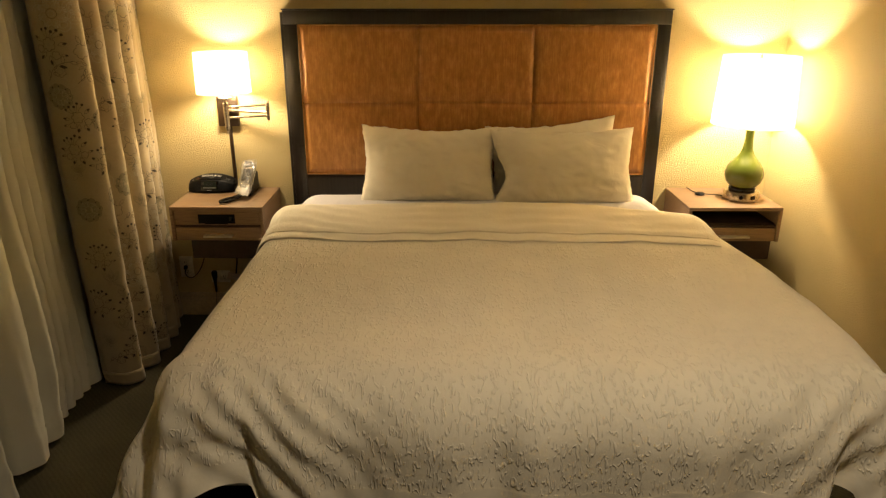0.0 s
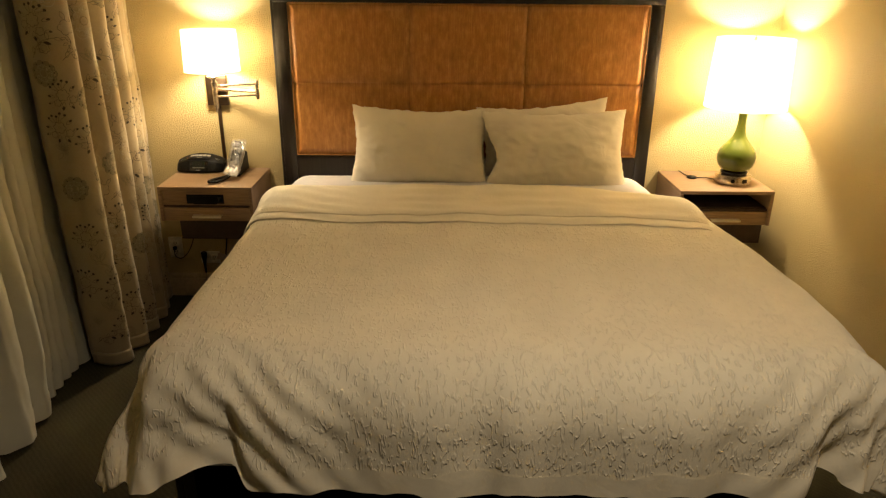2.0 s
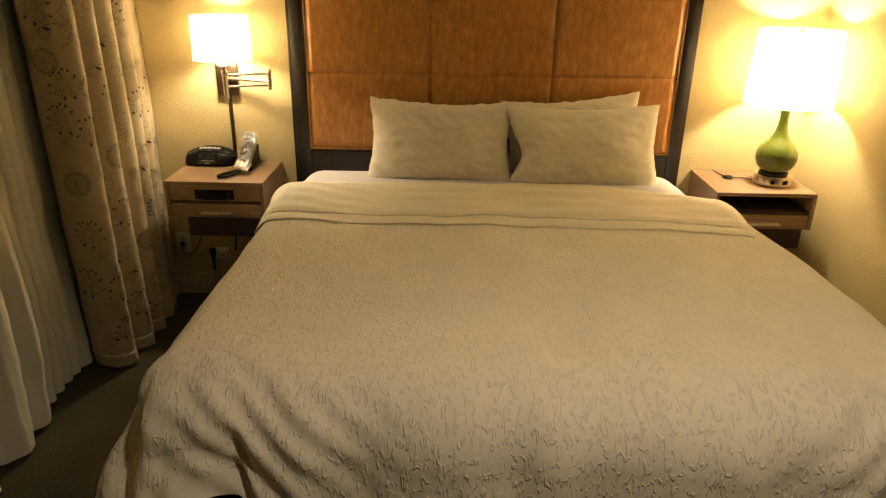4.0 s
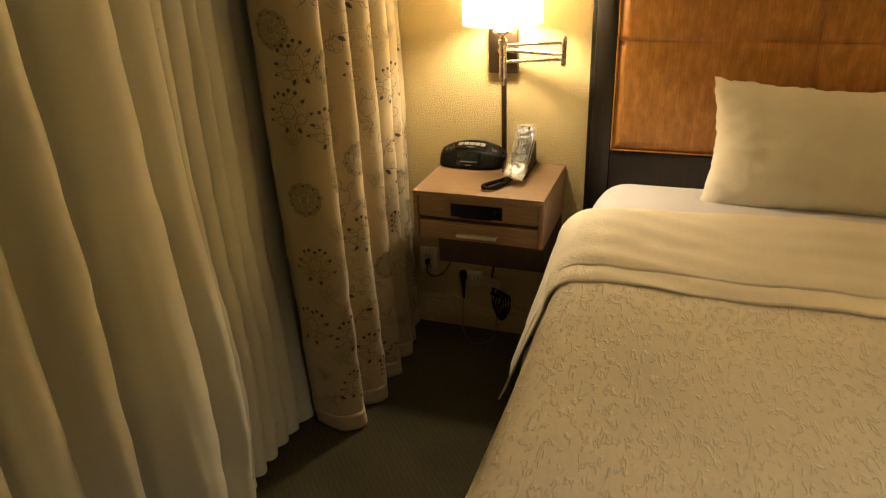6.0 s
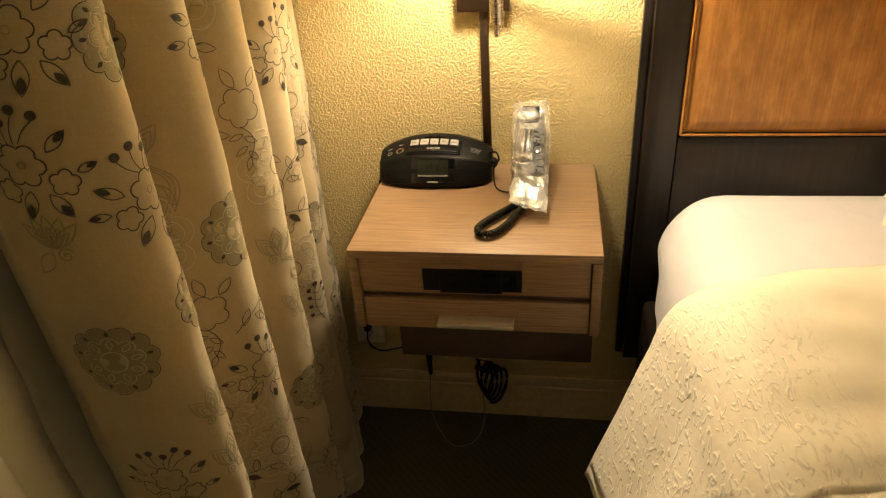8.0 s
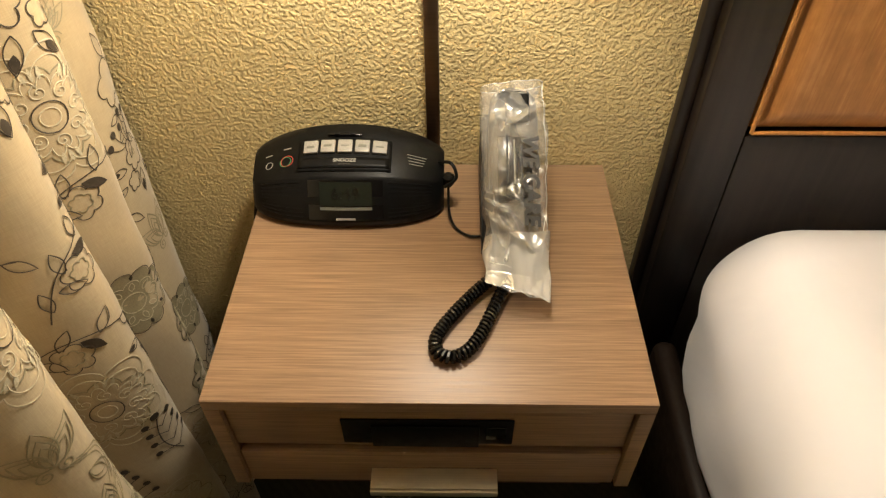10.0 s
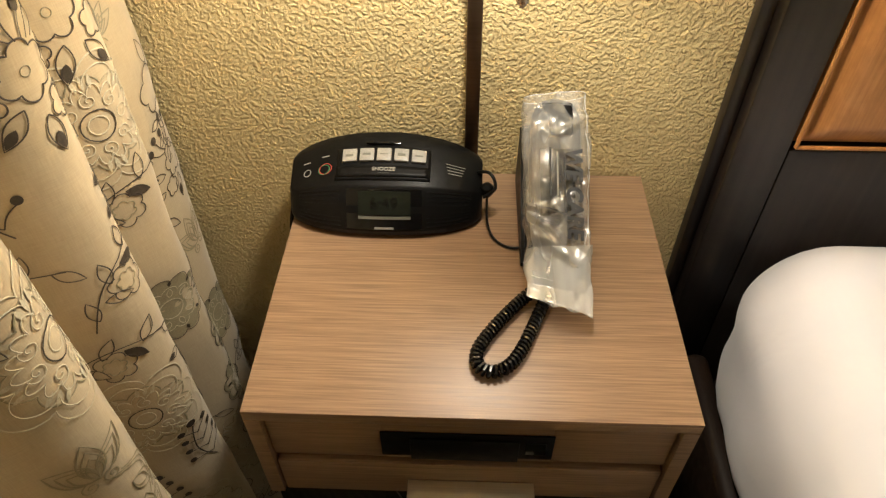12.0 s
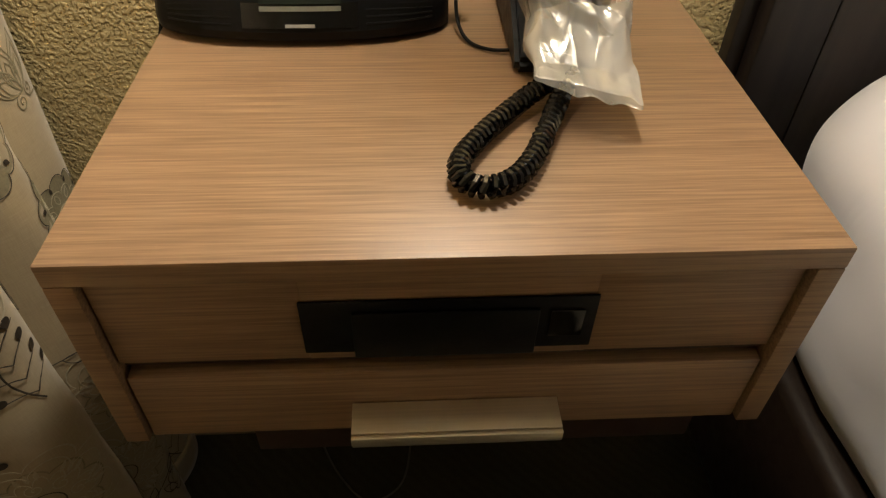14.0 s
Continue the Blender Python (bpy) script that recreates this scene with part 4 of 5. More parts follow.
def medallion():
    """Olive filled rosette with pale teardrops."""
    m = [("olive", petal_ring(11, 0.056, 0.13, 0.7), 0.0, True), ("dark", petal_ring(11, 0.0575, 0.13, 0.7), 0.0012, False), ("pale", petal_ring(9, 0.040, 0.2, 0.7), 0.0012, False), ("pale", ring(0, 0, 0.017, 20), 0.0016, False)]
    for k in range(9):
        a = 2 * math.pi * (k + 0.5) / 9
        m.append(("pale", leaf(0.022 * math.cos(a), 0.022 * math.sin(a), a, 0.015, 0.0045), 0.0012, False))
        m.append(("dark", leaf(0.042 * math.cos(a), 0.042 * math.sin(a), a, 0.009, 0.003), 0.0010, True))
    return m


def tulip():
    """Olive flower of nested loops on a curling stalk."""
    m = []
    for a in (0.9, 1.57, 2.25):
        for s in (1.0, 0.8, 0.6):
            m.append(("olive", leaf(0, 0, a, 0.055 * s, 0.014 * s), 0.0018, False))
    for x in (-0.010, 0.010):
        m.append(("olive", swirl(x, -0.006, 0.009, 1.6, 1.57), 0.0018, False))
    for off in (0.0, 0.006, 0.012):
        m.append(("olive", stem(0.004 + off, -0.012, 0.030 + off, -0.085, 0.32), 0.0018, False))
    m.append(("olive", leaf(0.018, -0.04, 5.4, 0.045, 0.012), 0.0018, False))
    m.append(("olive", leaf(0.018, -0.04, 5.4, 0.030, 0.007), 0.0016, False))
    return m


def berry_sprig():
    """Dark stem with filled round leaves and berries."""
    m = [("dark", stem(0.0, -0.05, 0.0, 0.045, 0.12), 0.0018, False)]
    for k, y in enumerate((-0.030, -0.008, 0.014, 0.034)):
        for sd in (-1, 1):
            m.append(("dark", stem(0.0, y - 0.008, sd * 0.022, y + 0.006, 0.1 * sd), 0.0014, False))
            m.append(("dark", ring(sd * (0.025 - 0.003 * k), y + 0.009, 0.0047), 0.0, True))
    m.append(("dark", ring(0.0, 0.052, 0.006), 0.0, True))
    return m


def branch():
    """Outlined pointed leaves along a curved twig, with one shaded leaf."""
    m = [("dark", stem(-0.06, -0.03, 0.06, 0.03, 0.18), 0.0016, False)]
    for t, sd in ((0.1, 1), (0.25, -1), (0.4, 1), (0.55, -1), (0.7, 1), (0.9, -1)):
        x, y = -0.06 + 0.12 * t, -0.03 + 0.06 * t + 0.02 * math.sin(math.pi * t)
        m.append(("dark", leaf(x, y, 0.46 + sd * 0.95, 0.030, 0.0075), 0.0014, t == 0.55))
    m.append(("dark", petal_ring(6, 0.022, 0.25, 0.8), 0.0014, False))
    m.append(("olive", petal_ring(6, 0.012, 0.25, 0.8), 0.0016, False))
    return m


def bouquet():
    """Dark outlined flowers with filled leaf tips under a spray of berries."""
    m = [("dark", petal_ring(6, 0.024, 0.26, 0.8, 0.2), 0.0017, False), ("olive", ring(0, 0, 0.004), 0.0012, False)]
    for x, y, r in ((0.030, -0.030, 0.015), (-0.030, -0.024, 0.014)):
        m.append(("dark", [(x + p, y + q) for p, q in petal_ring(5, r, 0.28, 0.8, 0.5)], 0.0016, False))
    for x, y, a, long in ((-0.006, -0.028, 4.2, 0.036), (0.010, -0.036, 5.0, 0.034), (0.030, 0.006, 0.5, 0.030), (-0.030, 0.002, 2.7, 0.030), (0.046, -0.024, 0.1, 0.022), (-0.046, -0.016, 3.2, 0.022)):
        m.append(("dark", leaf(x, y, a, long, long * 0.24), 0.0014, False))
        m.append(("dark", leaf(x + 0.45 * long * math.cos(a), y + 0.45 * long * math.sin(a), a, long * 0.5, long * 0.14), 0.0, True))
    for x, y in ((-0.030, 0.044), (-0.014, 0.052), (0.004, 0.046), (0.020, 0.055), (0.036, 0.044)):
        m.append(("dark", stem(x * 0.3, 0.022, x, y - 0.004, 0.08), 0.0013, False))
        m.append(("dark", ring(x, y, 0.0052), 0.0, True))
    return m


def shell():
    """Olive fan of nested loops with a curl at its foot."""
    m = []
    for k in range(5):
        m.append(("olive", leaf(0, 0, 0.75 + 0.41 * k, 0.042, 0.0085), 0.0017, False))
        m.append(("olive", leaf(0, 0, 0.75 + 0.41 * k, 0.028, 0.0050), 0.0015, False))
    m.append(("olive", swirl(0.008, -0.010, 0.010, 1.6, 0.5), 0.0017, False))
    m.append(("olive", leaf(-0.006, -0.006, 4.0, 0.040, 0.010), 0.0017, False))
    return m


rng = random.Random(11)
MOTIFS = {"sprig": flower_sprig(), "mandala": mandala(), "medallion": medallion(), "tulip": tulip(), "berries": berry_sprig(), "branch": branch(), "bouquet": bouquet(), "shell": shell()}
threads = {"dark": bmesh.new(), "olive": bmesh.new(), "pale": bmesh.new()}
THREAD = {"olive": 0.50, "dark": 0.43, "pale": 0.48}
LIFT = {"olive": 0.0021, "dark": 0.0027, "pale": 0.0024}
WIDE = drape_cloth.dist[-1]
# the large motifs: metres along the cloth and above its hem
placed = [(0.135, 1.285, "bouquet"), (0.217, 1.095, "bouquet"), (0.37, 0.97, "mandala"), (0.101, 1.055, "shell"), (0.110, 0.89, "medallion"), (0.112, 0.672, "bouquet"), (0.206, 0.755, "tulip"),
          (0.203, 0.402, "bouquet"), (0.493, 0.70, "bouquet"), (0.504, 0.95, "medallion"), (0.76, 1.08, "sprig"), (1.046, 1.12, "bouquet"), (1.228, 0.995, "mandala"), (1.225, 1.11, "bouquet"),
          (1.22, 0.89, "branch"), (1.045, 0.90, "branch"), (1.225, 0.72, "medallion"), (1.424, 0.69, "tulip"), (1.407, 0.55, "medallion"), (1.0, 0.80, "branch"), (0.998, 0.70, "mandala"),
          (0.771, 0.81, "tulip"), (1.04, 0.60, "berries"), (1.44, 0.93, "sprig"), (0.48, 0.52, "mandala"), (0.30, 0.60, "shell")]
SIZES = {"mandala": 1.05, "medallion": 0.92, "bouquet": 1.05}
for trial in range(5000):
    u, v = rng.uniform(0.06, WIDE - 0.05), rng.uniform(0.10, 1.75)
    if all((u - p[0]) ** 2 + (v - p[1]) ** 2 > 0.098 ** 2 for p in placed):
        placed.append((u, v, rng.choices(("sprig", "mandala", "medallion", "tulip", "berries", "branch", "bouquet", "shell"), (3, 2.5, 3, 3, 2.5, 4, 3, 2))[0]))
for u0, v0, kind in placed:
    size, spin = rng.uniform(0.92, 1.08) * SIZES.get(kind, 1.0), rng.uniform(-0.35, 0.35)
    cs, sn = size * math.cos(spin), size * math.sin(spin)
    for colour, line, width, filled in MOTIFS[kind]:
        bm = threads[colour]
        flat = [(u0 + x * cs - y * sn, v0 + x * sn + y * cs) for x, y in line]
        if min(p[0] for p in flat) < 0.01 or max(p[0] for p in flat) > WIDE - 0.01 or min(p[1] for p in flat) < 0.01:
            continue
        if filled:
            mid = (sum(p[0] for p in flat[:-1]) / (len(flat) - 1), sum(p[1] for p in flat[:-1]) / (len(flat) - 1))
            rings_of = []
            for s in (0.35, 0.7, 1.0):
                rings_of.append([bm.verts.new(drape_cloth.at(mid[0] + (x - mid[0]) * s, mid[1] + (y - mid[1]) * s, LIFT[colour])) for x, y in flat[:-1]])
            centre = bm.verts.new(drape_cloth.at(mid[0], mid[1], LIFT[colour]))
            n = len(flat) - 1
            for k in range(n):
                bm.faces.new((centre, rings_of[0][k], rings_of[0][(k + 1) % n]))
                for ra, rb in zip(rings_of, rings_of[1:]):
                    bm.faces.new((ra[k], rb[k], rb[(k + 1) % n], ra[(k + 1) % n]))
            continue
        rows = []
        for k, (x, y) in enumerate(flat):
            xa, ya = flat[max(0, k - 1)]
            xb, yb = flat[min(len(flat) - 1, k + 1)]
            d = math.hypot(xb - xa, yb - ya) + 1e-9
            nx, ny = -(yb - ya) / d * width * THREAD[colour], (xb - xa) / d * width * THREAD[colour]
            rows.append([bm.verts.new(drape_cloth.at(x + nx, y + ny, LIFT[colour])), bm.verts.new(drape_cloth.at(x, y, LIFT[colour] + 0.0003)), bm.verts.new(drape_cloth.at(x - nx, y - ny, LIFT[colour]))])
        for ra, rb in zip(rows, rows[1:]):
            bm.faces.new((ra[0], ra[1], rb[1], rb[0]))
            bm.faces.new((ra[1], ra[2], rb[2], rb[1]))
for colour, mat in (("dark", THREAD_DARK), ("olive", THREAD_OLIVE), ("pale", THREAD_PALE)):
    tagged(part("embroidery", threads[colour], mat, drape, colour + " embroidered thread"), kind="stuff")

sheer_folds = [(-1.6, -1.38, 0.9), (-1.38, -1.12, 1.0), (-1.12, -0.9, 0.8), (-0.9, -0.62, 1.0), (-0.62, -0.4, 0.8), (-0.4, -0.15, 1.0), (-0.15, 0.1, 0.9), (0.1, 0.3, 0.7),
               (0.3, 0.56, 1.0), (0.56, 0.78, 0.8), (0.78, 1.05, 1.1), (1.05, 1.27, 0.8), (1.27, 1.5, 1.0), (1.5, 1.62, 0.8), (1.62, 1.66, -1.2), (1.66, 1.80, 0.9), (1.80, 1.835, -1.0), (1.835, 1.95, 0.7), (1.95, 2.085, 1.1), (2.085, 2.15, -1.75),
               (2.15, 2.34, 0.9), (2.34, 2.46, 0.7), (2.46, 2.53, 0.45), (2.53, 2.60, 0.45), (2.60, 2.66, 0.4), (2.66, 2.73, 0.35), (2.73, 2.80, 0.3), (2.80, 2.90, 0.25)]
sheer_plan = [(y, x - 0.050 * max(0.0, min(1.0, (y - 2.42) / 0.10))) for y, x in folded_line(sheer_folds, -1.665, 0.068, 0.8, 22)]
sheer_cloth = Cloth(sheer_plan, -0.015, 0.0, 0.022, 9.0, 0.006)
sheer = thing("sheer_curtain", -1.63, 1.0, 0.0, "off-white sheer voile curtain hanging in soft folds before the window", "curtain")
part("voile", sheer_cloth.mesh(-0.015, Z_TOP, 80), SHEER, sheer)
part("hem", sheer_cloth.mesh(-0.015, 0.105, 4, 0.0025), SHEER, sheer, "deep doubled bottom hem")
snag_u = min(np.linspace(0.5, sheer_cloth.dist[-1], 900), key=lambda q: abs(sheer_cloth.at(q, 1.4).y - 2.455))
pull = [sheer_cloth.at(snag_u + du, zz, 0.004) for du, zz in ((-0.012, 1.62), (-0.008, 1.50), (-0.010, 1.42), (0.002, 1.375), (0.014, 1.368), (0.012, 1.395), (0.026, 1.402))]
part("snag", tube(spline(pull, 6), 0.0035, 6), SHEER, sheer, "puckered thread snag")
rod = thing("curtain_rod", -1.62, 1.0, 2.385, "plain ceiling curtain track over the window", "curtain rod")
part("track", box(-1.69, -1.60, -1.65, 3.59, 2.365, 2.395, 0.003), TRIM_PAINT, rod)
part("bracket", box(-1.66, -1.63, 0.5, 0.54, 2.395, CEIL - 0.001), TRIM_PAINT, rod)
part("bracket", box(-1.66, -1.63, 2.5, 2.54, 2.395, CEIL - 0.001), TRIM_PAINT, rod)

# ---------------------------------------------------------------- clock radio
CX, CY, CZ, CW = -1.277, 3.578, 0.7395, 0.124
clock = thing("clock_radio", CX, CY, CZ, "black plastic clock radio with ivory preset keys and a dim display", "clock radio")


def clock_section(u):
    """Outline (y forward, z) of the clock at u across, -1 to 1."""
    e = 1 - abs(u) ** 2.6
    bulge = 0.060 + 0.014 * (1 - u * u)
    k = 0.60 + 0.40 * max(0.0, 1 - abs(u) ** 4.2) ** 0.6
    hgt = (0.060 + 0.027 * max(0, 1 - u * u)) * (0.78 + 0.22 * k)
    zf = 0.037 + 0.027 * max(0.0, 1 - abs(u) ** 3)
    return [(-0.050 * k, 0.002), (bulge * 0.86 * k, 0.002), (bulge * 0.97 * k, 0.006), (bulge * k, 0.014), (bulge * 0.84 * k, 0.014 + 0.5 * (zf - 0.014)), (bulge * 0.64 * k, zf),
            (bulge * 0.59 * k, zf + 0.0025), (-0.012 * k, hgt * 0.965), (-0.022 * k, hgt), (-0.038 * k, hgt * 0.985), (-0.049 * k, hgt * 0.86), (-0.052 * k, hgt * 0.5)]


def clock_at(u, f, lift=0.0):
    """A point of the clock's upper face: u across, f from its front edge (0) to the ridge (1)."""
    s = clock_section(u)
    y, z = s[6][0] + (s[7][0] - s[6][0]) * f, s[6][1] + (s[7][1] - s[6][1]) * f
    return Vector((CX + u * CW, CY - y, CZ + z + lift))


cb = bmesh.new()
rings = []
NU = 48
for i in range(NU + 1):
    u = -1 + 2 * i / NU
    rings.append([cb.verts.new((CX + u * CW, CY - y, CZ + z)) for y, z in clock_section(u)])
for a, b in zip(rings, rings[1:]):
    for k in range(len(a)):
        cb.faces.new((a[k], a[(k + 1) % len(a)], b[(k + 1) % len(a)], b[k]))
cb.faces.new(rings[0])
cb.faces.new(rings[-1][::-1])
bmesh.ops.recalc_face_normals(cb, faces=cb.faces)
part("case", cb, BLACK, clock, "black plastic case")


def clock_frame(u, f, lift=0.001):
    """A pose on the upper face, x along the clock and y up the slope."""
    p, q = clock_at(u, f, 0), clock_at(u, f + 0.05, 0)
    dx = (clock_at(u + 0.02, f) - clock_at(u - 0.02, f)).normalized()
    dy = (q - p).normalized()
    nz = dx.cross(dy).normalized()
    dy = nz.cross(dx)
    return Matrix.Translation(p + nz * lift) @ Matrix((dx, dy, nz)).transposed().to_4x4()


plate = grid(24, 8, lambda i, j: clock_at(-0.49 + 0.96 * i, 0.08 + 0.86 * j, 0.0022))
thicken(part("key_panel", plate, BLACK, clock, "raised black key panel"), 0.002)
for k in range(5):
    kb = box(-0.0092, 0.0092, -0.0095, 0.0095, 0.0, 0.0042, 0.0012)
    kb.transform(clock_frame(-0.352 + 0.174 * k, 0.70, 0.0022))
    key = part("key", kb, KEY_WHITE if k < 4 else PRINT_GREY, clock, "ivory preset key")
    mark = box(-0.005, 0.005, -0.0025 + 0.001 * (k % 3), 0.0005 + 0.001 * (k % 2), 0.0042, 0.0046)
    mark.transform(clock_frame(-0.352 + 0.174 * k, 0.70, 0.0022))
    part("key_mark", mark, LCD_STRIP, key)
bar = grid(20, 3, lambda i, j: clock_at(-0.47 + 0.92 * i, 0.14 + 0.26 * j, 0.0042))
thicken(part("snooze_bar", bar, BLACK, clock, "wide black snooze bar"), 0.002)
lettering("snooze_text", "SNOOZE", 0.0072, PRINT_GREY, clock, clock_frame(0.0, 0.33, 0.0047), bold=0.0002)
lettering("snooze_line", "- - - - - -", 0.004, PRINT_GREY, clock, clock_frame(0.0, 0.24, 0.0047))
ridge = box(-0.022, 0.022, -0.0015, 0.0015, 0.0, 0.003, 0.0008)
ridge.transform(clock_frame(-0.02, 1.03, 0.001))
part("slide_switch", ridge, BLACK_GLOSS, clock)
for uu in (-0.10, 0.06):
    nub = box(-0.003, 0.003, -0.0015, 0.0015, 0.003, 0.0055, 0.0006)
    nub.transform(clock_frame(uu, 1.03, 0.001))
    part("slider", nub, BLACK, clock)
for uu, ff, r, mt in ((-0.62, 0.42, 0.0078, PRINT_GREEN), (-0.605, 0.44, 0.0086, PRINT_RED), (-0.80, 0.40, 0.0055, PRINT_GREY)):
    rg = lathe(0, 0, [(r, 0.0), (r, 0.0006), (r - 0.0009, 0.0006), (r - 0.0009, 0.0)], 24, closed=True)
    rg.transform(clock_frame(uu, ff, 0.0006))
    part("printed_ring", rg, mt, clock)
for row in range(4):
    mk = box(-0.013 + 0.001 * row, 0.013 - 0.0015 * row, -0.0004, 0.0004, 0.0, 0.0004)
    mk.transform(clock_frame(0.72, 0.66 - 0.09 * row, 0.0006))
    part("printed_line", mk, PRINT_GREY, clock)
for uu, ff in ((-0.62, 0.82), (-0.82, 0.74)):
    mk = box(-0.005, 0.005, -0.0008, 0.0008, 0.0, 0.0004)
    mk.transform(clock_frame(uu, ff, 0.0006))
    part("printed_line", mk, PRINT_GREY, clock)


def front_at(u, f, out=0.0):
    """A point on the clock's front: f from the widest line (0) up to the upper edge (1)."""
    s = clock_section(u)
    a, b = Vector(s[3]), Vector(s[5])
    p = a + (b - a) * f
    return Vector((CX + u * CW, CY - p.x - out, CZ + p.y))


disp = grid(14, 6, lambda i, j: front_at(-0.37 + 0.76 * i, 0.06 + 0.92 * j, 0.0012))
part("display_window", disp, BLACK_GLOSS, clock, "glossy black display window")
part("lcd", grid(10, 4, lambda i, j: front_at(-0.25 + 0.53 * i, 0.40 + 0.54 * j, 0.0018)), LCD, clock, "dark greenish display")
part("lcd_strip", grid(10, 1, lambda i, j: front_at(-0.25 + 0.53 * i, 0.30 + 0.07 * j, 0.0018)), LCD_STRIP, clock)
p, q = front_at(0.01, 0.50, 0.0024), front_at(0.01, 0.84, 0.0024)
up = (q - p).normalized()
face = Matrix.Translation((p + q) / 2) @ Matrix((Vector((1, 0, 0)), up, Vector((1, 0, 0)).cross(up))).transposed().to_4x4()
lettering("time_digits", "6:49", 0.021, LCD_INK, clock, face, "dark segment digits")
p = front_at(0.01, 0.10, 0.0018)
logo = Matrix.Translation(p) @ face.to_3x3().to_4x4()
lb = box(-0.012, 0.012, -0.0014, 0.0014, 0.0, 0.0004)
lb.transform(logo)
part("maker_mark", lb, PRINT_GREY, clock)
for k in range(9):
    f = 0.10 + 0.82 * k / 8
    for ua, ub in ((0.44, 0.88), (-0.88, -0.44)):
        part("grille_rib", tube([front_at(ua + (ub - ua) * s / 6, f, 0.0003) for s in range(7)], 0.0009, 5), BLACK, clock)
part("mains_lead", tube(spline([(CX - 0.085, 3.61, 0.775), (CX - 0.118, 3.60, 0.765), (CX - 0.128, 3.585, 0.748), (CX - 0.131, 3.54, 0.70), (CX - 0.132, 3.55, 0.60), (CX - 0.132, 3.60, 0.50)]), 0.003, 8), BLACK, clock, "black lead over the table edge")
part("aux_cord", tube(spline([(CX + 0.108, 3.585, 0.785), (CX + 0.132, 3.565, 0.802), (CX + 0.140, 3.55, 0.790), (CX + 0.125, 3.545, 0.778)]), 0.0022, 8), BLACK, clock)
part("aux_plug", lathe(CX + 0.130, 3.555, [(0.004, 0.772), (0.008, 0.778), (0.008, 0.788), (0.004, 0.792)], 14), BLACK, clock)

# thin line from the clock to the telephone
lead = thing("thin_cable", -1.13, 3.49, 0.742, "thin black cable between the clock and the telephone", "cable")
part("cable_line", tube(spline([(-1.147, 3.55, 0.775), (-1.146, 3.53, 0.752), (-1.138, 3.508, 0.7432), (-1.120, 3.492, 0.7432), (-1.098, 3.492, 0.7435)]), 0.0016, 8), BLACK, lead)

# ---------------------------------------------------------------- telephone in its sleeve
PX = -1.073
phone = thing("telephone", PX, 3.48, 0.741, "dark slimline telephone in a clear sanitary plastic sleeve", "telephone")
cradle = bmesh.new()
prof = [(3.455, 0.7405), (3.625, 0.7405), (3.628, 0.755), (3.622, 0.838), (3.605, 0.842), (3.470, 0.764), (3.454, 0.752)]
ends = [[cradle.verts.new((x, y, z)) for y, z in prof] for x in (PX - 0.033, PX + 0.034)]
for k in range(len(prof)):
    cradle.faces.new((ends[0][k], ends[0][(k + 1) % 7], ends[1][(k + 1) % 7], ends[1][k]))
cradle.faces.new(ends[0]), cradle.faces.new(ends[1])
bmesh.ops.recalc_face_normals(cradle, faces=cradle.faces)
bmesh.ops.bevel(cradle, geom=cradle.edges[:], offset=0.004, segments=2, affect="EDGES")
part("cradle", cradle, BLACK, phone, "black sloped base")
# the receiver lies on the slope; its own axes: x across, y up the slope, z out of it
SLOPE = Matrix.Translation((PX + 0.004, 3.518, 0.834)) @ pose(0, 0, 0, 35, 0, 1)


def receiver_place(i, j):
    a = 2 * math.pi * i
    v = -0.098 + 0.196 * j
    end = max(0.0, 1 - (abs(v) / 0.0982) ** 8) ** 0.5
    c, s = math.cos(a), math.sin(a)
    sq = (abs(c) ** 4 + abs(s) ** 4) ** -0.25
    w, h = 0.029 * (0.88 + 0.12 * end), 0.018 * (0.5 + 0.5 * end) + 0.004 * (v / 0.1) ** 2
    return SLOPE @ Vector((w * c * sq * (end + 0.02), v, h * s * sq * (end + 0.02)))


hs = grid(28, 24, receiver_place)
bmesh.ops.remove_doubles(hs, verts=hs.verts, dist=0.0001)
hs_ob = part("receiver", hs, PHONE_GREY, phone, "charcoal receiver")
pad_bm = box(-0.020, 0.020, -0.050, 0.030, 0.0183, 0.0192, 0.0004)
pad_bm.transform(SLOPE)
part("keypad", pad_bm, BLACK_GLOSS, hs_ob)
ear = box(-0.018, 0.018, 0.045, 0.085, 0.019, 0.0212, 0.003)
ear.transform(SLOPE)
part("earpiece", ear, BLACK, hs_ob)


film_rng = random.Random(8)
CREASES = [(film_rng.uniform(-1.0, 1.0), film_rng.uniform(-0.10, 0.10), film_rng.gauss(0.0, 0.42), film_rng.uniform(0.02, 0.06), film_rng.uniform(0.0035, 0.0080), film_rng.choice((1, 1, -0.6))) for k in range(44)]


def crease_height(a, v):
    """Sharp pulled folds of the film, mostly along it; a across from -1 to 1, v along."""
    out = 0.0
    for ca, cv, ang, half, high, sign in CREASES:
        da, dv = (a - ca) * 0.036, v - cv
        along, off = dv * math.cos(ang) + da * math.sin(ang), da * math.cos(ang) - dv * math.sin(ang)
        if abs(along) < half:
            out += sign * high * max(0.0, 1 - abs(off) / 0.0046) * (1 - (along / half) ** 2)
    return out


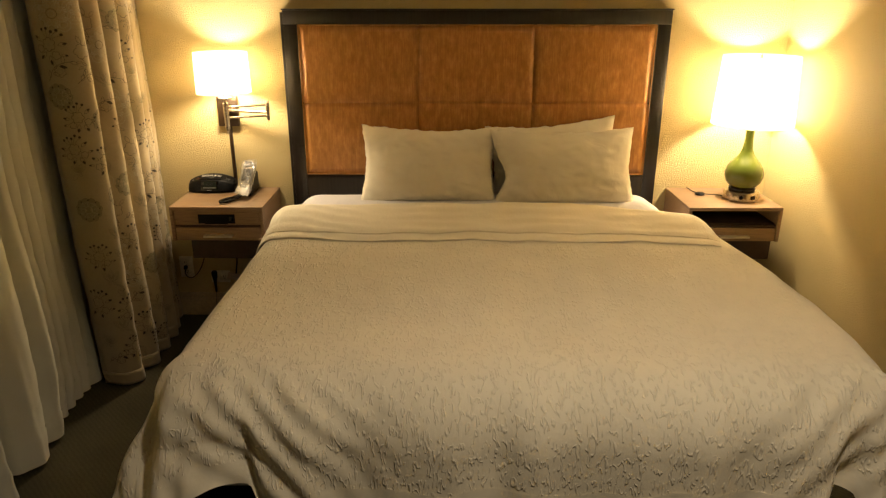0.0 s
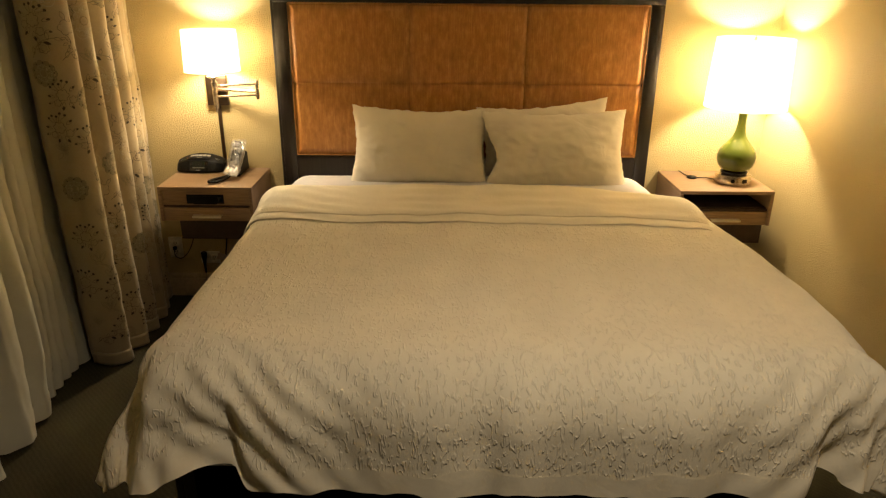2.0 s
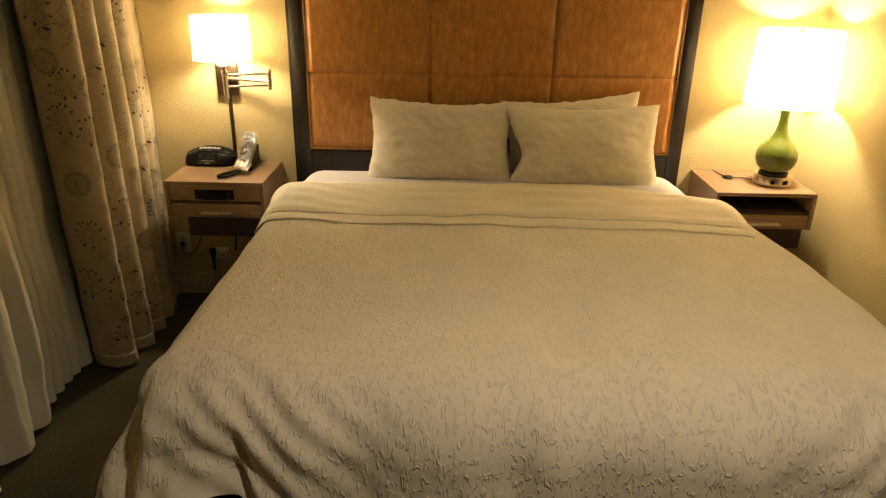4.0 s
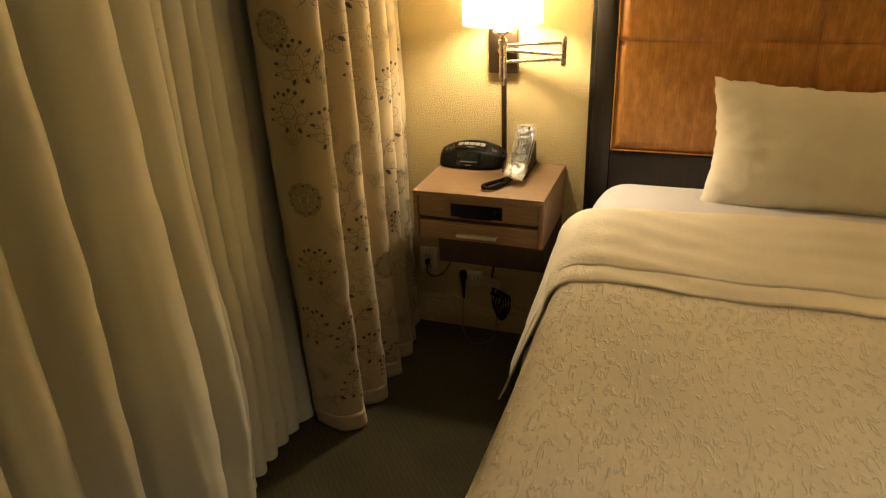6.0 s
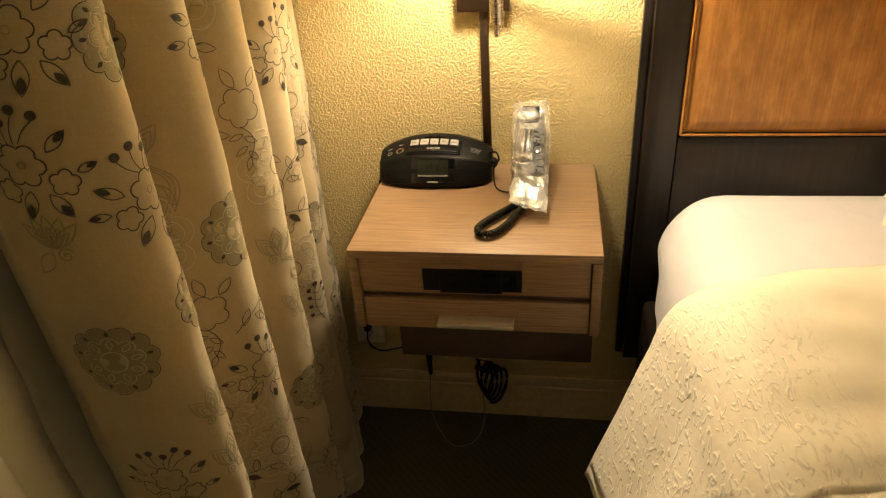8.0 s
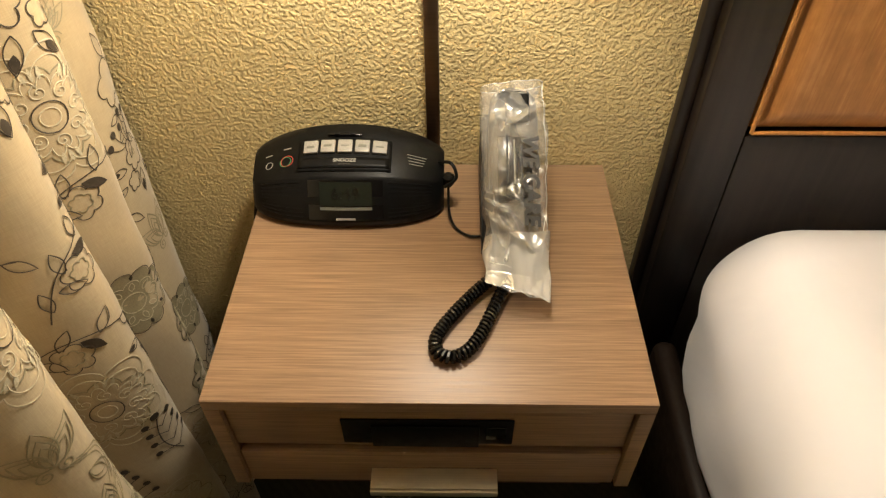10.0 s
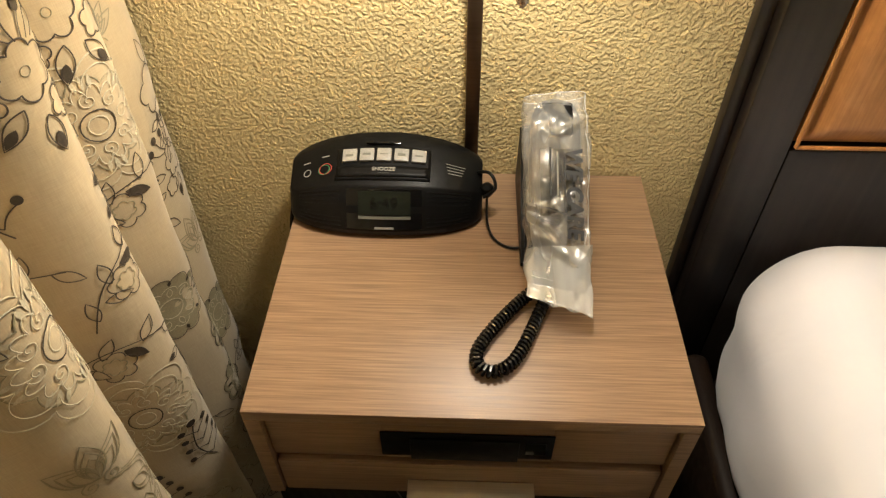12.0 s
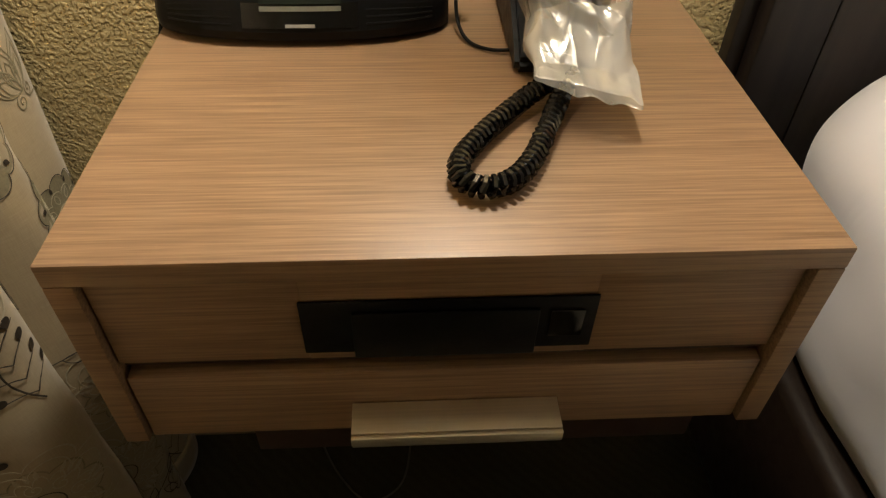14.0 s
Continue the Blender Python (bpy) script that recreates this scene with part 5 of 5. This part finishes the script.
def sleeve_place(top, low, grow):
    """The loose crumpled film round the receiver, flat and flared where it ends below."""
    def place(i, j):
        a = 2 * math.pi * i
        v = top + (low - top) * j
        c, s = math.cos(a), math.sin(a)
        tail = max(0.0, min(1.4, (-v - 0.090) / 0.045))
        sq = (abs(c) ** 3 + abs(s) ** 3) ** (-1 / 3)
        w = 0.0385 + grow + 0.0015 * math.sin(v * 46 + c) - 0.003 * min(1, tail) - 0.005 * math.exp(-((v + 0.085) / 0.018) ** 2)
        h = (0.0235 + grow) * (1 - 0.72 * min(1, tail)) * (1 - 0.5 * max(0, (v - 0.085) / 0.021))
        lift = crease_height(c * 0.5 + (0.5 if s < 0 else 0.0), v) + 0.0016 * n3(c * 4, s * 3, v * 22)
        x = w * c * sq + 0.35 * lift + 0.0025 * n3(v * 40, c, 3) * abs(c) - 0.002 * tail
        z = h * s * sq + (lift if s > -0.2 else 0.3 * lift) + 0.001 + 0.022 * tail
        y = v + 0.004 * c * (1 - j) * (0.3 if grow else 1.0) - (0.012 * c + 0.003 * n3(c * 3, s * 2)) * j
        return SLOPE @ Vector((x, y, z))
    return place


film = grid(200, 170, sleeve_place(0.100, -0.128, 0.0))
bmesh.ops.remove_doubles(film, verts=film.verts, dist=0.00005)
creases = bmesh.new()
for e in [e for e in film.edges if len(e.link_faces) == 1]:
    tube([v.co.copy() for v in e.verts], 0.0004, 5, creases)
sleeve = part("sleeve", film, BAG, phone, "crumpled clear plastic sleeve with dark printing")
tagged(part("crease", creases, CREASE_FILM, sleeve, "whitened cut edges of the film"), kind="stuff")
cuff = grid(150, 50, sleeve_place(-0.086, -0.154, 0.0012))
bmesh.ops.remove_doubles(cuff, verts=cuff.verts, dist=0.00005)
part("cuff", cuff, BAG_CUFF, sleeve, "milky doubled film at the open end")
sleeve_text = Matrix.Translation((0, 0, 0.0335))
lettering("sleeve_print", "WE CARE", 0.0245, PRINT_DARK, sleeve, SLOPE @ sleeve_text @ pose(0.016, -0.026, 0, 0, 0, -90), "dark block letters", bold=0.0010, shear=0.15)
for k in range(3):
    mk = box(-0.010 + 0.008 * k - 0.0009, -0.010 + 0.008 * k + 0.0009, -0.03, 0.028 - 0.006 * k, 0.0320, 0.0323)
    mk.transform(SLOPE)
    part("printed_line", mk, PRINT_GREY if k == 1 else PRINT_DARK, sleeve)
# coiled cord in a loop on the table top
path = spline([(-1.070, 3.43, 0.775), (-1.085, 3.415, 0.760), (-1.108, 3.398, 0.7520), (-1.140, 3.358, 0.7508), (-1.158, 3.326, 0.7508), (-1.156, 3.306, 0.7508), (-1.140, 3.300, 0.7508),
               (-1.123, 3.310, 0.7508), (-1.109, 3.332, 0.7508), (-1.097, 3.360, 0.751), (-1.084, 3.390, 0.755), (-1.068, 3.420, 0.772)], 24)
coil, turn, step = [], 0.0, 0.0
for a, b in zip(path, path[1:]):
    seg = (b - a).length
    d = (b - a).normalized()
    sd = d.cross(Vector((0, 0, 1))).normalized()
    tp = sd.cross(d)
    n = max(1, round(seg / 0.00055))
    for k in range(n):
        turn += 2 * math.pi * seg / n / 0.0054
        coil.append(a + (b - a) * (k / n) + 0.0058 * (sd * math.cos(turn) + tp * math.sin(turn)))
part("coiled_cord", tube(coil, 0.0024, 6), BLACK_GLOSS, phone, "glossy black coiled cord in a loop")

# ---------------------------------------------------------------- outlets and cables by the wall
def outlet_plate(x0, x1, z0, z1, sockets, label):
    """An ivory cover plate on the wall with its receptacles."""
    ob = thing("wall_outlet", (x0 + x1) / 2, 3.641, z0, label, "outlet", "ivory outlets under the nightstand")
    part("cover_plate", box(x0, x1, 3.636, 3.642, z0, z1, 0.003), OUTLET_IVORY, ob)
    for xc, zc in sockets:
        rec = part("receptacle", box(xc - 0.017, xc + 0.017, 3.633, 3.636, zc - 0.016, zc + 0.016, 0.004), OUTLET_IVORY, ob)
        for dx in (-0.0065, 0.0065):
            part("slot", box(xc + dx - 0.0012, xc + dx + 0.0012, 3.632, 3.634, zc - 0.003, zc + 0.008), PRINT_DARK, rec, smooth=False)
        hole = lathe(0, 0, [(0.0024, 0.0), (0.0024, 0.0015), (0.0005, 0.0015)], 10)
        hole.transform(pose(xc, 3.6335, zc - 0.009, 90, 0, 0))
        part("ground_hole", hole, PRINT_DARK, rec)
    screw = lathe(0, 0, [(0.003, 0.0), (0.003, 0.001), (0.0005, 0.0014)], 10)
    screw.transform(pose((x0 + x1) / 2, 3.636, (z0 + z1) / 2, 90, 0, 0))
    part("screw", screw, HANDLE, ob)
    return ob


outlet_plate(-1.547, -1.468, 0.202, 0.330, ((-1.507, 0.240), (-1.507, 0.292)), "ivory upright wall outlet plate with a thin cord plugged in")
outlet_plate(-1.372, -1.262, 0.168, 0.243, ((-1.342, 0.2055), (-1.292, 0.2055)), "ivory wall outlet plate lying sideways behind the cables")
plug = thing("plug_cord", -1.50, 3.613, 0.24, "thin black cord running from the outlet up under the nightstand", "cord")
part("plug_body", box(-1.516, -1.498, 3.610, 3.632, 0.258, 0.278, 0.004), BLACK, plug)
part("cord_line", tube(spline([(-1.506, 3.611, 0.262), (-1.503, 3.595, 0.244), (-1.490, 3.588, 0.226), (-1.462, 3.580, 0.222), (-1.42, 3.55, 0.255), (-1.373, 3.50, 0.313), (-1.34, 3.48, 0.38), (-1.325, 3.47, 0.444)]), 0.0024, 8), BLACK, plug)
adapter = thing("hanging_plug", -1.345, 3.60, 0.12, "black moulded plug hanging in the outlet with a thin grey lead", "plug")
part("plug_body", lathe(-1.343, 3.612, [(0.004, 0.118), (0.006, 0.124), (0.0075, 0.165), (0.011, 0.200), (0.016, 0.222), (0.017, 0.243), (0.013, 0.249)], 16), BLACK, adapter)
part("lead", tube(spline([(-1.343, 3.612, 0.120), (-1.347, 3.604, 0.06), (-1.342, 3.585, -0.005), (-1.310, 3.535, -0.029), (-1.265, 3.495, -0.030), (-1.215, 3.520, -0.030), (-1.198, 3.590, -0.028), (-1.200, 3.618, 0.04), (-1.203, 3.618, 0.09)]), 0.0017, 6), LEAD_GREY, adapter, "thin grey lead lying on the carpet")
bundle = thing("cord_bundle", -1.185, 3.60, 0.05, "black cord wound into hanging loops under the nightstand", "cord")
for k in range(4):
    cx0, tilt = -1.192 + 0.012 * k, 0.25 + 0.16 * k
    loop_pts = []
    for q in range(25):
        a = 2 * math.pi * q / 24
        px, pz = 0.020 * math.sin(a) * (1 + 0.15 * k), 0.062 * math.cos(a)
        loop_pts.append((cx0 + px * math.cos(tilt) + pz * 0.10 * (k - 1), 3.606 - 0.007 * k + 0.004 * math.sin(a), 0.125 + pz - 0.004 * k))
    part("loop", tube(loop_pts, 0.0042, 8), BLACK, bundle)
part("binding", tube([(-1.215, 3.592, 0.172), (-1.190, 3.586, 0.165), (-1.165, 3.590, 0.170)], 0.008, 8), BLACK, bundle, "black band round the loops")
part("cord_line", tube(spline([(-1.205, 3.602, 0.172), (-1.215, 3.600, 0.22), (-1.20, 3.60, 0.32), (-1.19, 3.60, 0.444)]), 0.0042, 8), BLACK, bundle)
tag_bm = box(-0.042, 0.042, -0.0008, 0.0008, -0.020, 0.020)
for v in tag_bm.verts:
    v.co.y += 0.006 * (v.co.x / 0.042) ** 2
tag_bm.transform(pose(-1.218, 3.588, 0.222, 0, 18, 6))
tag_ob = thing("paper_tag", -1.218, 3.588, 0.20, "small cream paper tag folded round the hanging cord", "tag")
part("paper", tag_bm, TAG_PAPER, tag_ob, smooth=False)
part("print", tube([(-1.243, 3.5855, 0.232), (-1.196, 3.5855, 0.217)], 0.0009, 5), PRINT_GREY, tag_ob)
